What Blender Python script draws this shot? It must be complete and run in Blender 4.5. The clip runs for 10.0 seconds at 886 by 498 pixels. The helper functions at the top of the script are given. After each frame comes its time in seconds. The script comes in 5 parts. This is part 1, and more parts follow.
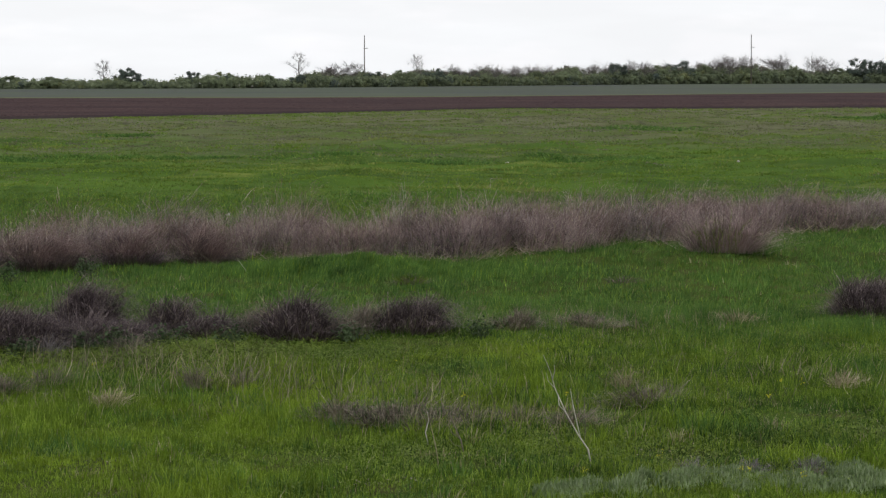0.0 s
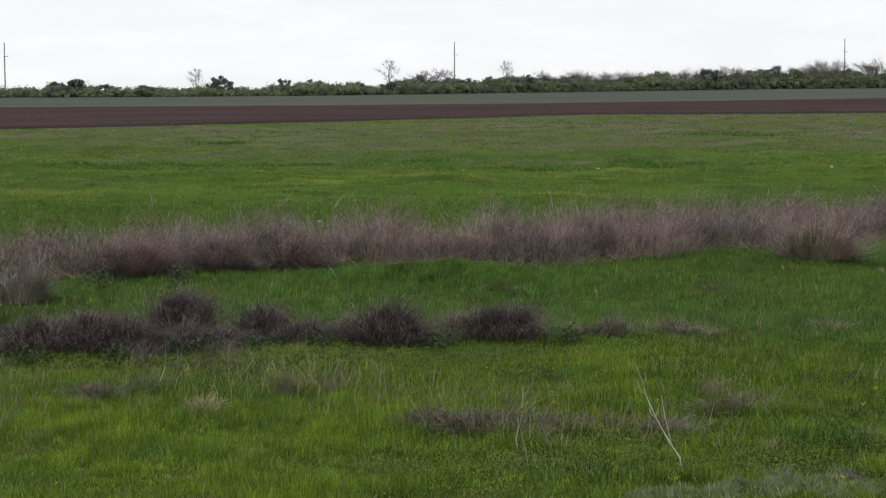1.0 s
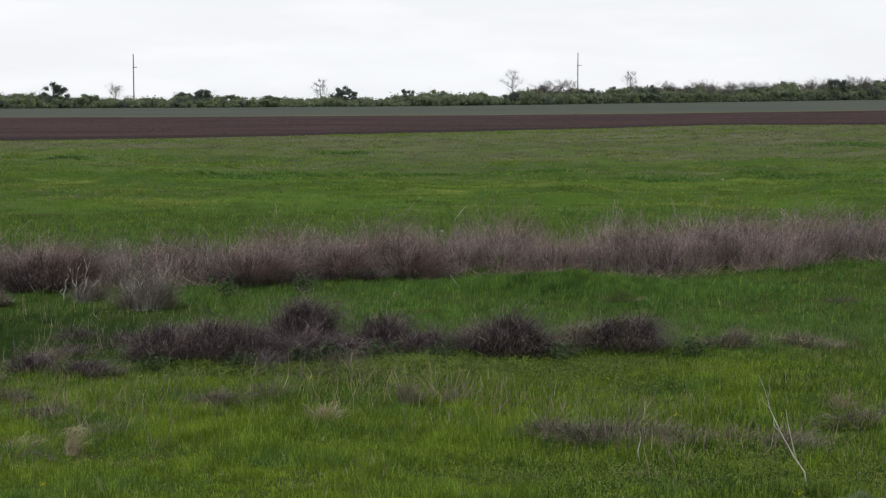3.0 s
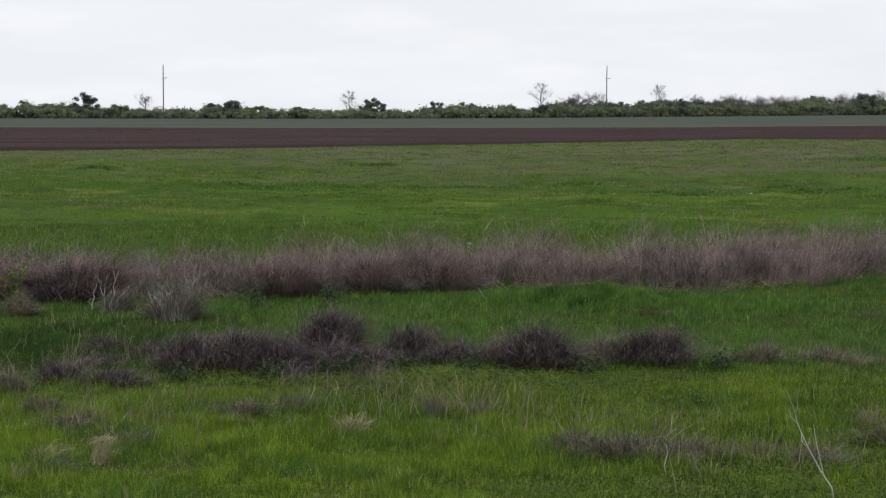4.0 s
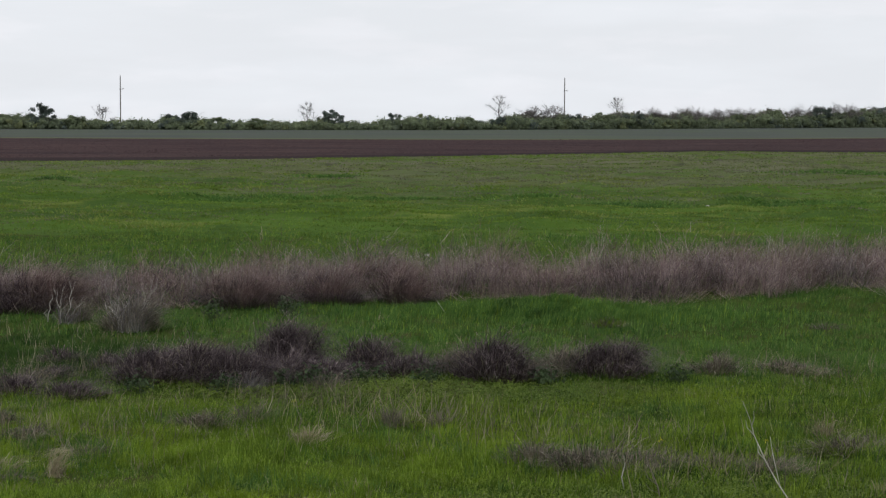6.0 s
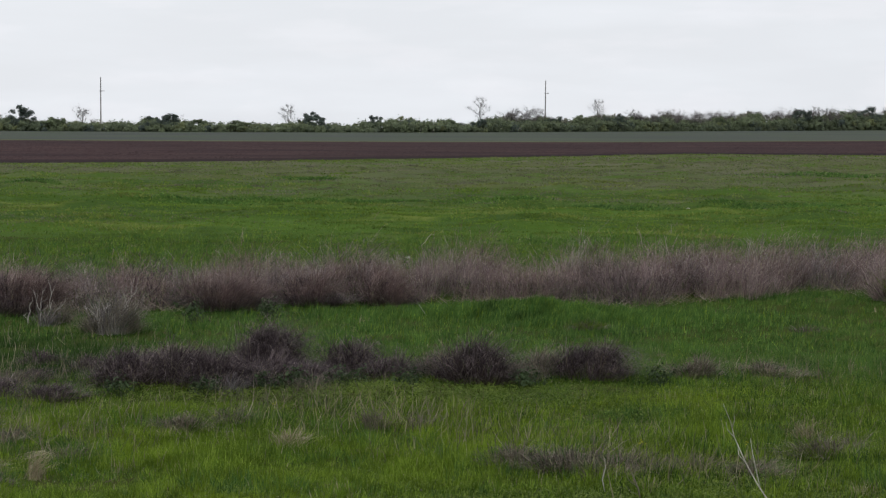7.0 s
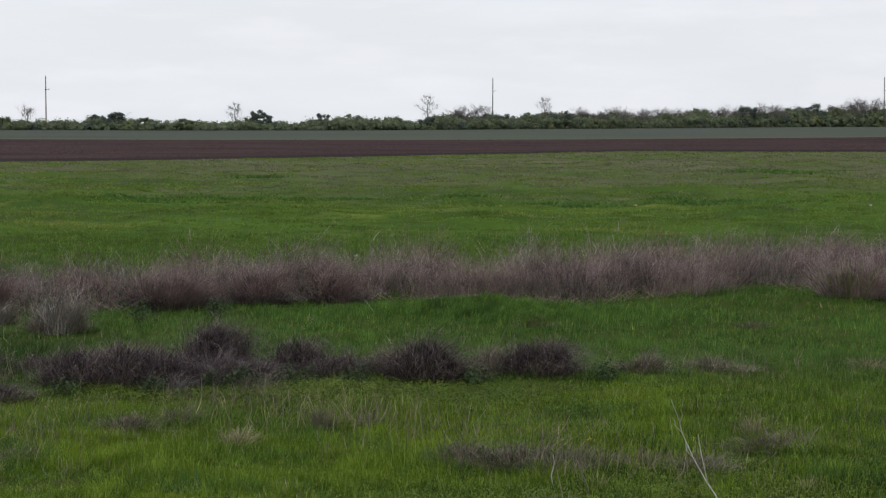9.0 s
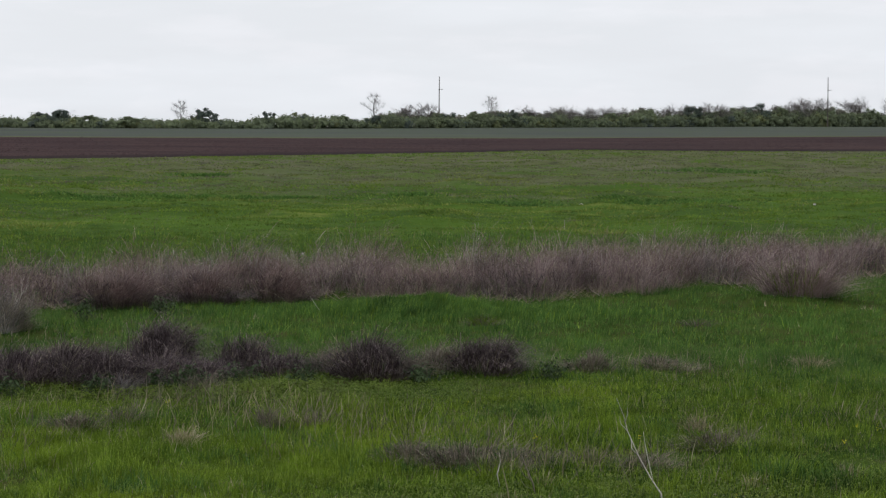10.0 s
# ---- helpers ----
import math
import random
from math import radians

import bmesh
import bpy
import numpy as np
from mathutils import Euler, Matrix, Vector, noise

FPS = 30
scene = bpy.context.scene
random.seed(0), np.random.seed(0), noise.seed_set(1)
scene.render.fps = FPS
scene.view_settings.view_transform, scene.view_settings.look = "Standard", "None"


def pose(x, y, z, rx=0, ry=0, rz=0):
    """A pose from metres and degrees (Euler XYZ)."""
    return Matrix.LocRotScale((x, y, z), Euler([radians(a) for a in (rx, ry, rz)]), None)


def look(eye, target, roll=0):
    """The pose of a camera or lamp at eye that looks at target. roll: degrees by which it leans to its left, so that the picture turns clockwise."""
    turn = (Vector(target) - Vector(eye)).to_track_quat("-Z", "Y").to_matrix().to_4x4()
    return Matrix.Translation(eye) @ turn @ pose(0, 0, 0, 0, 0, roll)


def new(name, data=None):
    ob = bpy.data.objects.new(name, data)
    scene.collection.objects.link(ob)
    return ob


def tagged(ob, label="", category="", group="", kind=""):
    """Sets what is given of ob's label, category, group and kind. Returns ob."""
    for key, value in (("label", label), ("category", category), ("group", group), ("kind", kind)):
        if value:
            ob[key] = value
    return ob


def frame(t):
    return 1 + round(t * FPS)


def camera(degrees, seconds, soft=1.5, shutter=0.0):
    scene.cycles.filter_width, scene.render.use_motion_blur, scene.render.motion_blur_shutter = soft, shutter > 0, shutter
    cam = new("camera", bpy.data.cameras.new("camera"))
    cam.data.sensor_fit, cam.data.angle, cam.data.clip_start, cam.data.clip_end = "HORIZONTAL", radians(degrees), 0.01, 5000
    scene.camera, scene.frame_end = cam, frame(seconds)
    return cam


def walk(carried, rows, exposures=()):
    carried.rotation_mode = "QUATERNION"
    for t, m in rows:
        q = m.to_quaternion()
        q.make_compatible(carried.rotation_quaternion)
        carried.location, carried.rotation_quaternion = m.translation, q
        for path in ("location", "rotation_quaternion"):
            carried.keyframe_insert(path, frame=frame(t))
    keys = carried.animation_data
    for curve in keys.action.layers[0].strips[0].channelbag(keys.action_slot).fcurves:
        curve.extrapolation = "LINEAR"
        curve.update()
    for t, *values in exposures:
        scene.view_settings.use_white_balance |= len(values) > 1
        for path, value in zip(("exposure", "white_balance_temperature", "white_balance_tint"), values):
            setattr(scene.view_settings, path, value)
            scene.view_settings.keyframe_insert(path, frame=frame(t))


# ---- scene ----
# ---- camera ----
cam = camera(28.0, 10.0, soft=1.3)
EYE = (0.0, 0.0, 3.6)
# seconds, turn to the left, tilt, roll
TURNS = [
    (0.0, -0.000, -5.703, -0.000),
    (0.5, 1.517, -5.558, -0.148),
    (1.0, 2.918, -5.487, -0.316),
    (1.5, 4.414, -5.598, -0.432),
    (2.0, 5.436, -5.695, -0.434),
    (2.5, 6.053, -5.474, -0.290),
    (2.7, 6.451, -5.345, -0.360),
    (3.8, 7.564, -4.743, -0.010),
    (4.0, 7.763, -4.738, -0.017),
    (4.5, 7.667, -4.835, 0.035),
    (5.0, 7.089, -4.839, 0.104),
    (5.5, 6.790, -4.616, 0.134),
    (5.7, 6.607, -4.501, 0.150),
    (6.8, 5.975, -4.192, 0.180),
    (7.0, 5.788, -4.279, 0.218),
    (7.5, 5.572, -4.369, 0.185),
    (8.0, 5.217, -4.344, 0.080),
    (8.5, 4.810, -4.169, 0.088),
    (9.0, 4.109, -4.348, 0.081),
    (9.5, 3.271, -4.364, 0.130),
    (10.0, 2.374, -4.387, 0.258),
]
EXPOSURES = [(0.0, -0.24, 6390, 11), (2.0, -0.24, 6390, 11), (2.5, -0.25, 6370, 11), (4.0, -0.34, 6250, 11), (4.5, -0.40, 6220, 11), (5.5, -0.44, 6210, 11), (10.0, -0.44, 6210, 11)]
walk(cam, [(t, pose(*EYE, 90 + tilt, 0, turn) @ pose(0, 0, 0, 0, 0, roll)) for t, turn, tilt, roll in TURNS], EXPOSURES)

# ---- world and sun ----
SUN_UP, SUN_SIDE = 40.0, -72.0  # degrees above the horizon; degrees left of straight ahead
sky_world = bpy.data.worlds.new("overcast_sky")
scene.world = sky_world
sky_world.use_nodes = True
wn, wl = sky_world.node_tree.nodes, sky_world.node_tree.links
wn.clear()


def wnode(kind, **values):
    n = wn.new(kind)
    for k, v in values.items():
        n.inputs[k].default_value = v
    return n


w_out = wn.new("ShaderNodeOutputWorld")
w_bg = wn.new("ShaderNodeBackground")
w_sky = wn.new("ShaderNodeTexSky")
w_sky.sky_type = "NISHITA"
w_sky.sun_disc = False
w_sky.sun_elevation = radians(SUN_UP)
w_sky.sun_rotation = radians(SUN_SIDE)
w_sky.dust_density = 3.0
w_scale = wnode("ShaderNodeVectorMath")
w_scale.operation = "SCALE"
w_scale.inputs["Scale"].default_value = 0.10
wl.new(w_sky.outputs[0], w_scale.inputs[0])
w_co = wn.new("ShaderNodeTexCoord")
w_map = wn.new("ShaderNodeMapping")
w_map.inputs["Scale"].default_value = (3.0, 3.0, 22.0)
wl.new(w_co.outputs["Generated"], w_map.inputs[0])
w_noise = wnode("ShaderNodeTexNoise", Scale=2.2, Detail=6.0, Roughness=0.55)
wl.new(w_map.outputs[0], w_noise.inputs["Vector"])
w_ramp = wn.new("ShaderNodeValToRGB")
w_ramp.color_ramp.elements[0].position = 0.42
w_ramp.color_ramp.elements[1].position = 0.68
w_ramp.color_ramp.elements[0].color = (0.94, 0.94, 0.94, 1)
w_ramp.color_ramp.elements[1].color = (1, 1, 1, 1)
wl.new(w_noise.outputs["Fac"], w_ramp.inputs[0])
# an overcast sky grows brighter towards the zenith
w_sep = wn.new("ShaderNodeSeparateXYZ")
wl.new(w_co.outputs["Generated"], w_sep.inputs[0])
w_up = wn.new("ShaderNodeMapRange")
w_up.inputs["From Min"].default_value = 0.02
w_up.inputs["From Max"].default_value = 0.9
w_up.inputs["To Min"].default_value = 1.155
w_up.inputs["To Max"].default_value = 1.21
wl.new(w_sep.outputs["Z"], w_up.inputs["Value"])
w_map2 = wn.new("ShaderNodeMapping")
w_map2.inputs["Scale"].default_value = (3.0, 3.0, 15.0)
w_map2.inputs["Location"].default_value = (4.0, 1.0, 0.3)
wl.new(w_co.outputs["Generated"], w_map2.inputs[0])
w_noise2 = wnode("ShaderNodeTexNoise", Scale=4.2, Detail=7.0, Roughness=0.55)
wl.new(w_map2.outputs[0], w_noise2.inputs["Vector"])
w_puff = wn.new("ShaderNodeMapRange")
w_puff.inputs["From Min"].default_value = 0.50
w_puff.inputs["From Max"].default_value = 0.62
wl.new(w_noise2.outputs["Fac"], w_puff.inputs["Value"])
w_tone = wn.new("ShaderNodeMix")
w_tone.data_type = "RGBA"
w_tone.inputs["A"].default_value = (0.990, 1.0, 1.0, 1)
w_tone.inputs["B"].default_value = (1.03, 1.03, 1.03, 1)
wl.new(w_puff.outputs[0], w_tone.inputs["Factor"])
w_cloud = wnode("ShaderNodeVectorMath")
w_cloud.operation = "SCALE"
wl.new(w_tone.outputs["Result"], w_cloud.inputs[0])
wl.new(w_up.outputs[0], w_cloud.inputs["Scale"])
w_mix = wn.new("ShaderNodeMix")
w_mix.data_type = "RGBA"
wl.new(w_ramp.outputs[0], w_mix.inputs["Factor"])
wl.new(w_scale.outputs[0], w_mix.inputs["A"])
wl.new(w_cloud.outputs[0], w_mix.inputs["B"])
wl.new(w_mix.outputs["Result"], w_bg.inputs["Color"])
wl.new(w_bg.outputs[0], w_out.inputs[0])

sun_data = bpy.data.lights.new("sun", "SUN")
sun_data.energy = 0.9
sun_data.angle = radians(12)
sun_data.color = (1.0, 0.96, 0.90)
sun = new("sun", sun_data)
e, a = radians(SUN_UP), radians(SUN_SIDE)
sun.matrix_world = look((0, 0, 60), (-math.sin(a) * math.cos(e), -math.cos(a) * math.cos(e), 60 - math.sin(e)))


# ---- materials ----
def node(tree, kind, links=(), **values):
    n = tree.nodes.new(kind)
    for k, v in values.items():
        n.inputs[k.replace("_", " ")].default_value = v
    return n


def rgb(c):
    return (*c, 1.0)


def mix_colour(tree, fac, c1, c2):
    m = tree.nodes.new("ShaderNodeMix")
    m.data_type = "RGBA"
    for socket, v in (("Factor", fac), ("A", c1), ("B", c2)):
        if isinstance(v, (tuple, float)):
            m.inputs[socket].default_value = rgb(v) if isinstance(v, tuple) else v
        else:
            tree.links.new(v, m.inputs[socket])
    return m.outputs["Result"]


def noise_fac(tree, scale, detail=4.0, low=0.35, high=0.65, stretch=(1, 1, 1), rough=0.55):
    co = tree.nodes.new("ShaderNodeTexCoord")
    mp = tree.nodes.new("ShaderNodeMapping")
    mp.inputs["Scale"].default_value = stretch
    tree.links.new(co.outputs["Object"], mp.inputs[0])
    n = node(tree, "ShaderNodeTexNoise", Scale=scale, Detail=detail, Roughness=rough)
    tree.links.new(mp.outputs[0], n.inputs["Vector"])
    r = tree.nodes.new("ShaderNodeMapRange")
    r.inputs["From Min"].default_value = low
    r.inputs["From Max"].default_value = high
    tree.links.new(n.outputs["Fac"], r.inputs["Value"])
    return r.outputs[0]


def blank(name):
    m = bpy.data.materials.new(name)
    m.use_nodes = True
    m.node_tree.nodes.clear()
    return m, m.node_tree


def leafy(name, light, deep, pale, patch=0.35, through_light=0.25, gloss=0.62, stretch=(1, 1, 1), fine=3.0, pale_part=0.5):
    """Blades and leaves: two greens in drifts, a third colour blade by blade, light passing through."""
    m, t = blank(name)
    drift = noise_fac(t, patch, 5.0, 0.36, 0.62, stretch)
    small = noise_fac(t, fine, 3.0, 0.3, 0.7, stretch)
    base = mix_colour(t, drift, deep, light)
    geo = t.nodes.new("ShaderNodeNewGeometry")
    power = t.nodes.new("ShaderNodeMath")
    power.operation = "POWER"
    t.links.new(geo.outputs["Random Per Island"], power.inputs[0])
    power.inputs[1].default_value = 1.0 / max(pale_part, 0.05)
    col = mix_colour(t, power.outputs[0], base, pale)
    shade = t.nodes.new("ShaderNodeMapRange")
    t.links.new(small, shade.inputs["Value"])
    shade.inputs["To Min"].default_value = 0.6
    shade.inputs["To Max"].default_value = 1.25
    sc = t.nodes.new("ShaderNodeVectorMath")
    sc.operation = "SCALE"
    t.links.new(col, sc.inputs[0])
    t.links.new(shade.outputs[0], sc.inputs["Scale"])
    p = node(t, "ShaderNodeBsdfPrincipled", Roughness=gloss)
    p.inputs["Specular IOR Level"].default_value = 0.06
    t.links.new(sc.outputs[0], p.inputs["Base Color"])
    tr = t.nodes.new("ShaderNodeBsdfTranslucent")
    t.links.new(sc.outputs[0], tr.inputs["Color"])
    mx = t.nodes.new("ShaderNodeMixShader")
    mx.inputs[0].default_value = through_light
    t.links.new(p.outputs[0], mx.inputs[1])
    t.links.new(tr.outputs[0], mx.inputs[2])
    out = t.nodes.new("ShaderNodeOutputMaterial")
    t.links.new(mx.outputs[0], out.inputs[0])
    return m


def earthy(name, one, two, three, big=0.05, mid=0.6, fine=8.0, bump=0.3, stretch=(1, 1, 1), rough=0.95, grain=0.55):
    """Soil, turf and bark: three tones at two scales and a fine relief."""
    m, t = blank(name)
    base = mix_colour(t, noise_fac(t, big, 5.0, 0.36, 0.64, stretch), one, two)
    col = mix_colour(t, noise_fac(t, mid, 8.0, 0.45, 0.72, stretch, grain), base, three)
    p = node(t, "ShaderNodeBsdfPrincipled", Roughness=rough)
    p.inputs["Specular IOR Level"].default_value = 0.02
    t.links.new(col, p.inputs["Base Color"])
    b = t.nodes.new("ShaderNodeBump")
    b.inputs["Strength"].default_value = bump
    b.inputs["Distance"].default_value = 0.1
    t.links.new(noise_fac(t, fine, 6.0, 0.2, 0.8, stretch), b.inputs["Height"])
    t.links.new(b.outputs[0], p.inputs["Normal"])
    out = t.nodes.new("ShaderNodeOutputMaterial")
    t.links.new(p.outputs[0], out.inputs[0])
    return m


GRASS = leafy("meadow_grass", (0.180, 0.264, 0.019), (0.062, 0.128, 0.014), (0.36, 0.49, 0.075), patch=0.35, through_light=0.38, pale_part=0.35)
GRASS_LUSH = leafy("lush_grass", (0.083, 0.176, 0.035), (0.045, 0.105, 0.026), (0.22, 0.34, 0.09), patch=0.5, through_light=0.35, pale_part=0.35)
GRASS_FAR = leafy("far_meadow_grass", (0.138, 0.226, 0.030), (0.096, 0.172, 0.029), (0.20, 0.27, 0.05), patch=0.16, fine=0.7, through_light=0.4)
GRASS_DEEP = leafy("deep_pasture_grass", (0.118, 0.186, 0.038), (0.088, 0.148, 0.033), (0.14, 0.20, 0.05), patch=0.2, fine=0.7, through_light=0.4)
GRASS_LEMON = leafy("yellowish_pasture_grass", (0.196, 0.246, 0.046), (0.136, 0.190, 0.036), (0.28, 0.31, 0.10), patch=0.2, fine=0.7, through_light=0.4)
GRASS_GREY = leafy("greyish_dry_turf", (0.182, 0.178, 0.128), (0.130, 0.128, 0.090), (0.26, 0.25, 0.19), patch=0.12, fine=0.5, through_light=0.3)
GRASS_DULL = leafy("grazed_dull_grass", (0.158, 0.190, 0.064), (0.150, 0.162, 0.080), (0.22, 0.225, 0.13), patch=0.12, fine=0.5, through_light=0.4)
# darker grass tone, also mixed in to dim the near right meadow
DARK_GRASS = leafy("dark_grass", (0.042, 0.096, 0.022), (0.026, 0.062, 0.016), (0.10, 0.17, 0.04), patch=0.6, through_light=0.3, pale_part=0.3)
WEED = leafy("low_weed_leaves", (0.140, 0.198, 0.028), (0.072, 0.120, 0.021), (0.19, 0.245, 0.055), patch=0.8, fine=5.0)
LEAFY = leafy("broad_weed_leaves", (0.066, 0.100, 0.042), (0.040, 0.062, 0.030), (0.11, 0.145, 0.075), patch=1.5, fine=6.0)
STRAW = leafy("pale_straw", (0.45, 0.38, 0.25), (0.24, 0.195, 0.125), (0.70, 0.62, 0.45), patch=2.0, through_light=0.15)
GREY_STEMS = leafy("grey_dead_stems", (0.180, 0.154, 0.120), (0.095, 0.082, 0.066), (0.40, 0.35, 0.27), patch=1.5, through_light=0.08)
DRY = leafy("dry_straw", (0.34, 0.29, 0.175), (0.20, 0.165, 0.105), (0.54, 0.48, 0.33), patch=1.2, through_light=0.12)
REED = leafy("dry_reed", (0.305, 0.204, 0.204), (0.122, 0.080, 0.088), (0.58, 0.48, 0.44), patch=0.8, through_light=0.2, pale_part=0.6)
REED_BROWN = leafy("brown_reed", (0.205, 0.134, 0.130), (0.088, 0.058, 0.063), (0.44, 0.35, 0.30), patch=1.4, through_light=0.12, pale_part=0.4)
REED_GREY = leafy("grey_reed", (0.240, 0.196, 0.194), (0.104, 0.084, 0.090), (0.58, 0.52, 0.48), patch=0.8, through_light=0.15, pale_part=0.4)
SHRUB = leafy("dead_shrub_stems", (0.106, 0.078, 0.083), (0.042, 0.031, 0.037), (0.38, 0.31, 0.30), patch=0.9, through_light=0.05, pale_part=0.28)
BLEACHED = leafy("bleached_stalk", (0.62, 0.57, 0.51), (0.42, 0.38, 0.34), (0.74, 0.70, 0.64), patch=6.0, through_light=0.0, gloss=0.8)
WORMWOOD = leafy("silver_wormwood", (0.250, 0.335, 0.140), (0.140, 0.212, 0.078), (0.33, 0.39, 0.24), patch=1.5)
FLOWER = leafy("yellow_flower", (0.62, 0.58, 0.03), (0.50, 0.48, 0.03), (0.75, 0.70, 0.08), patch=2.0)
TURF = earthy("turf", (0.060, 0.098, 0.014), (0.040, 0.064, 0.012), (0.070, 0.066, 0.026), big=0.25, mid=1.5, fine=14.0, bump=0.5)


def pasture(name):
    """Grazed turf: bright and deep green drifts that give way to dull, dry-mixed turf further out."""
    m, t = blank(name)
    wide = (0.8, 1, 1)
    green = mix_colour(t, noise_fac(t, 0.07, 8.0, 0.42, 0.58, wide, 0.65), (0.048, 0.088, 0.017), (0.073, 0.130, 0.019))
    green = mix_colour(t, noise_fac(t, 0.45, 8.0, 0.52, 0.64, wide, 0.7), green, (0.042, 0.078, 0.015))
    green = mix_colour(t, noise_fac(t, 0.20, 8.0, 0.56, 0.66, wide, 0.7), green, (0.140, 0.172, 0.036))
    green = mix_colour(t, noise_fac(t, 0.13, 8.0, 0.60, 0.70, wide, 0.7), green, (0.110, 0.112, 0.050))
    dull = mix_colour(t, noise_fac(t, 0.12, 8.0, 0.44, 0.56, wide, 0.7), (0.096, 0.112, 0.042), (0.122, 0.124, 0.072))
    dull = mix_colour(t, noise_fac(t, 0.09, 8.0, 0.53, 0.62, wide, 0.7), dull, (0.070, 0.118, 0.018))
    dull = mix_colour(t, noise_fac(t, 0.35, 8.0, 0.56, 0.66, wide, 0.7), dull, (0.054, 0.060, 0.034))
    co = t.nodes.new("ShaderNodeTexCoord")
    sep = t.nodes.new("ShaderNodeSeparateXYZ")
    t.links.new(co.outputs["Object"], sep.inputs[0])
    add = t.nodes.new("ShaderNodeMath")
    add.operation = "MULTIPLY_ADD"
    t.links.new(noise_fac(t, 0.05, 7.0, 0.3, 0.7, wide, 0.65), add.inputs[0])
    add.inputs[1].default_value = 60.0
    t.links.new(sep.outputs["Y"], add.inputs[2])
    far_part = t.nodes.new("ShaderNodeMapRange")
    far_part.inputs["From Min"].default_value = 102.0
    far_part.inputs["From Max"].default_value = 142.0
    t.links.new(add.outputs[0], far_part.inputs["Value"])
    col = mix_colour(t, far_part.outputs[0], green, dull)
    p = node(t, "ShaderNodeBsdfPrincipled", Roughness=0.95)
    p.inputs["Specular IOR Level"].default_value = 0.02
    t.links.new(col, p.inputs["Base Color"])
    b = t.nodes.new("ShaderNodeBump")
    b.inputs["Strength"].default_value = 0.8
    b.inputs["Distance"].default_value = 0.25
    t.links.new(noise_fac(t, 0.9, 6.0, 0.2, 0.8, wide), b.inputs["Height"])
    t.links.new(b.outputs[0], p.inputs["Normal"])
    out = t.nodes.new("ShaderNodeOutputMaterial")
    t.links.new(p.outputs[0], out.inputs[0])
    return m


TURF_FAR = pasture("pasture_turf")
PLOUGHED = earthy("ploughed_soil", (0.053, 0.033, 0.034), (0.029, 0.020, 0.023), (0.100, 0.062, 0.055), big=0.06, mid=0.30, fine=2.5, bump=1.0, stretch=(0.14, 1, 1), grain=0.8)
# darker soil for the near edge of the ploughed strip
SOIL_EDGE = earthy("dark_edge_soil", (0.029, 0.020, 0.021), (0.022, 0.016, 0.018), (0.046, 0.031, 0.029), big=0.06, mid=0.30, fine=2.5, bump=1.0, stretch=(0.14, 1, 1), grain=0.8)
YOUNG_CROP = earthy("young_crop", (0.081, 0.090, 0.074), (0.068, 0.072, 0.074), (0.076, 0.104, 0.048), big=0.03, mid=0.12, fine=0.8, bump=0.6, stretch=(0.6, 1, 1), grain=0.8)
CLOD = leafy("soil_clod", (0.050, 0.0315, 0.032), (0.034, 0.022, 0.023), (0.075, 0.047, 0.046), patch=0.05, through_light=0.0, gloss=0.95, pale_part=0.3)
VERGE = earthy("field_verge", (0.105, 0.125, 0.060), (0.085, 0.105, 0.050), (0.120, 0.118, 0.066), big=0.05, mid=0.3, fine=1.2, bump=0.5)
BARK = earthy("bark", (0.085, 0.070, 0.058), (0.055, 0.046, 0.040), (0.13, 0.11, 0.095), big=0.8, mid=3.0, fine=12.0, bump=0.5, stretch=(1, 1, 0.3))
POLE_WOOD = earthy("weathered_pole", (0.13, 0.115, 0.10), (0.09, 0.08, 0.072), (0.17, 0.15, 0.13), big=0.5, mid=2.0, fine=10.0, bump=0.3, stretch=(1, 1, 0.2))
STEEL = earthy("rusty_steel", (0.10, 0.085, 0.075), (0.07, 0.06, 0.055), (0.14, 0.09, 0.06), big=2.0, mid=6.0, fine=30.0, bump=0.1, rough=0.6)
PORCELAIN = earthy("insulator_porcelain", (0.5, 0.5, 0.48), (0.42, 0.41, 0.40), (0.55, 0.54, 0.52), big=3.0, mid=9.0, fine=30.0, bump=0.02, rough=0.3)
PALE_STONE = earthy("pale_stone", (0.48, 0.46, 0.42), (0.36, 0.34, 0.31), (0.58, 0.56, 0.52), big=2.0, mid=7.0, fine=30.0, bump=0.4)
# dark leaves of the belt: paler and bluer, distance haze put into the colour
LEAF_DARK = leafy("hazed_dark_leaves", (0.128, 0.160, 0.134), (0.106, 0.132, 0.116), (0.148, 0.180, 0.146), patch=0.4, through_light=0.35, fine=1.0)
LEAF_GREY = leafy("budding_grey_twigs", (0.215, 0.205, 0.170), (0.165, 0.158, 0.136), (0.26, 0.25, 0.20), patch=0.2, through_light=0.2, fine=0.8)
# the greens of the belt are lightened for distance haze as well
LEAF_GREEN = leafy("hazed_fresh_leaves", (0.225, 0.268, 0.155), (0.178, 0.212, 0.140), (0.255, 0.300, 0.165), patch=0.12, through_light=0.45, fine=0.6)
LEAF_MID = leafy("hazed_mid_leaves", (0.195, 0.232, 0.145), (0.155, 0.186, 0.128), (0.20, 0.24, 0.13), patch=0.12, through_light=0.45, fine=0.6)
LEAF_YELLOW = leafy("hazed_yellow_leaves", (0.240, 0.262, 0.120), (0.195, 0.222, 0.115), (0.27, 0.30, 0.145), patch=0.12, through_light=0.45, fine=0.6)
BLOSSOM = leafy("cream_blossom", (0.52, 0.52, 0.42), (0.40, 0.42, 0.32), (0.62, 0.60, 0.52), patch=0.5, through_light=0.3)
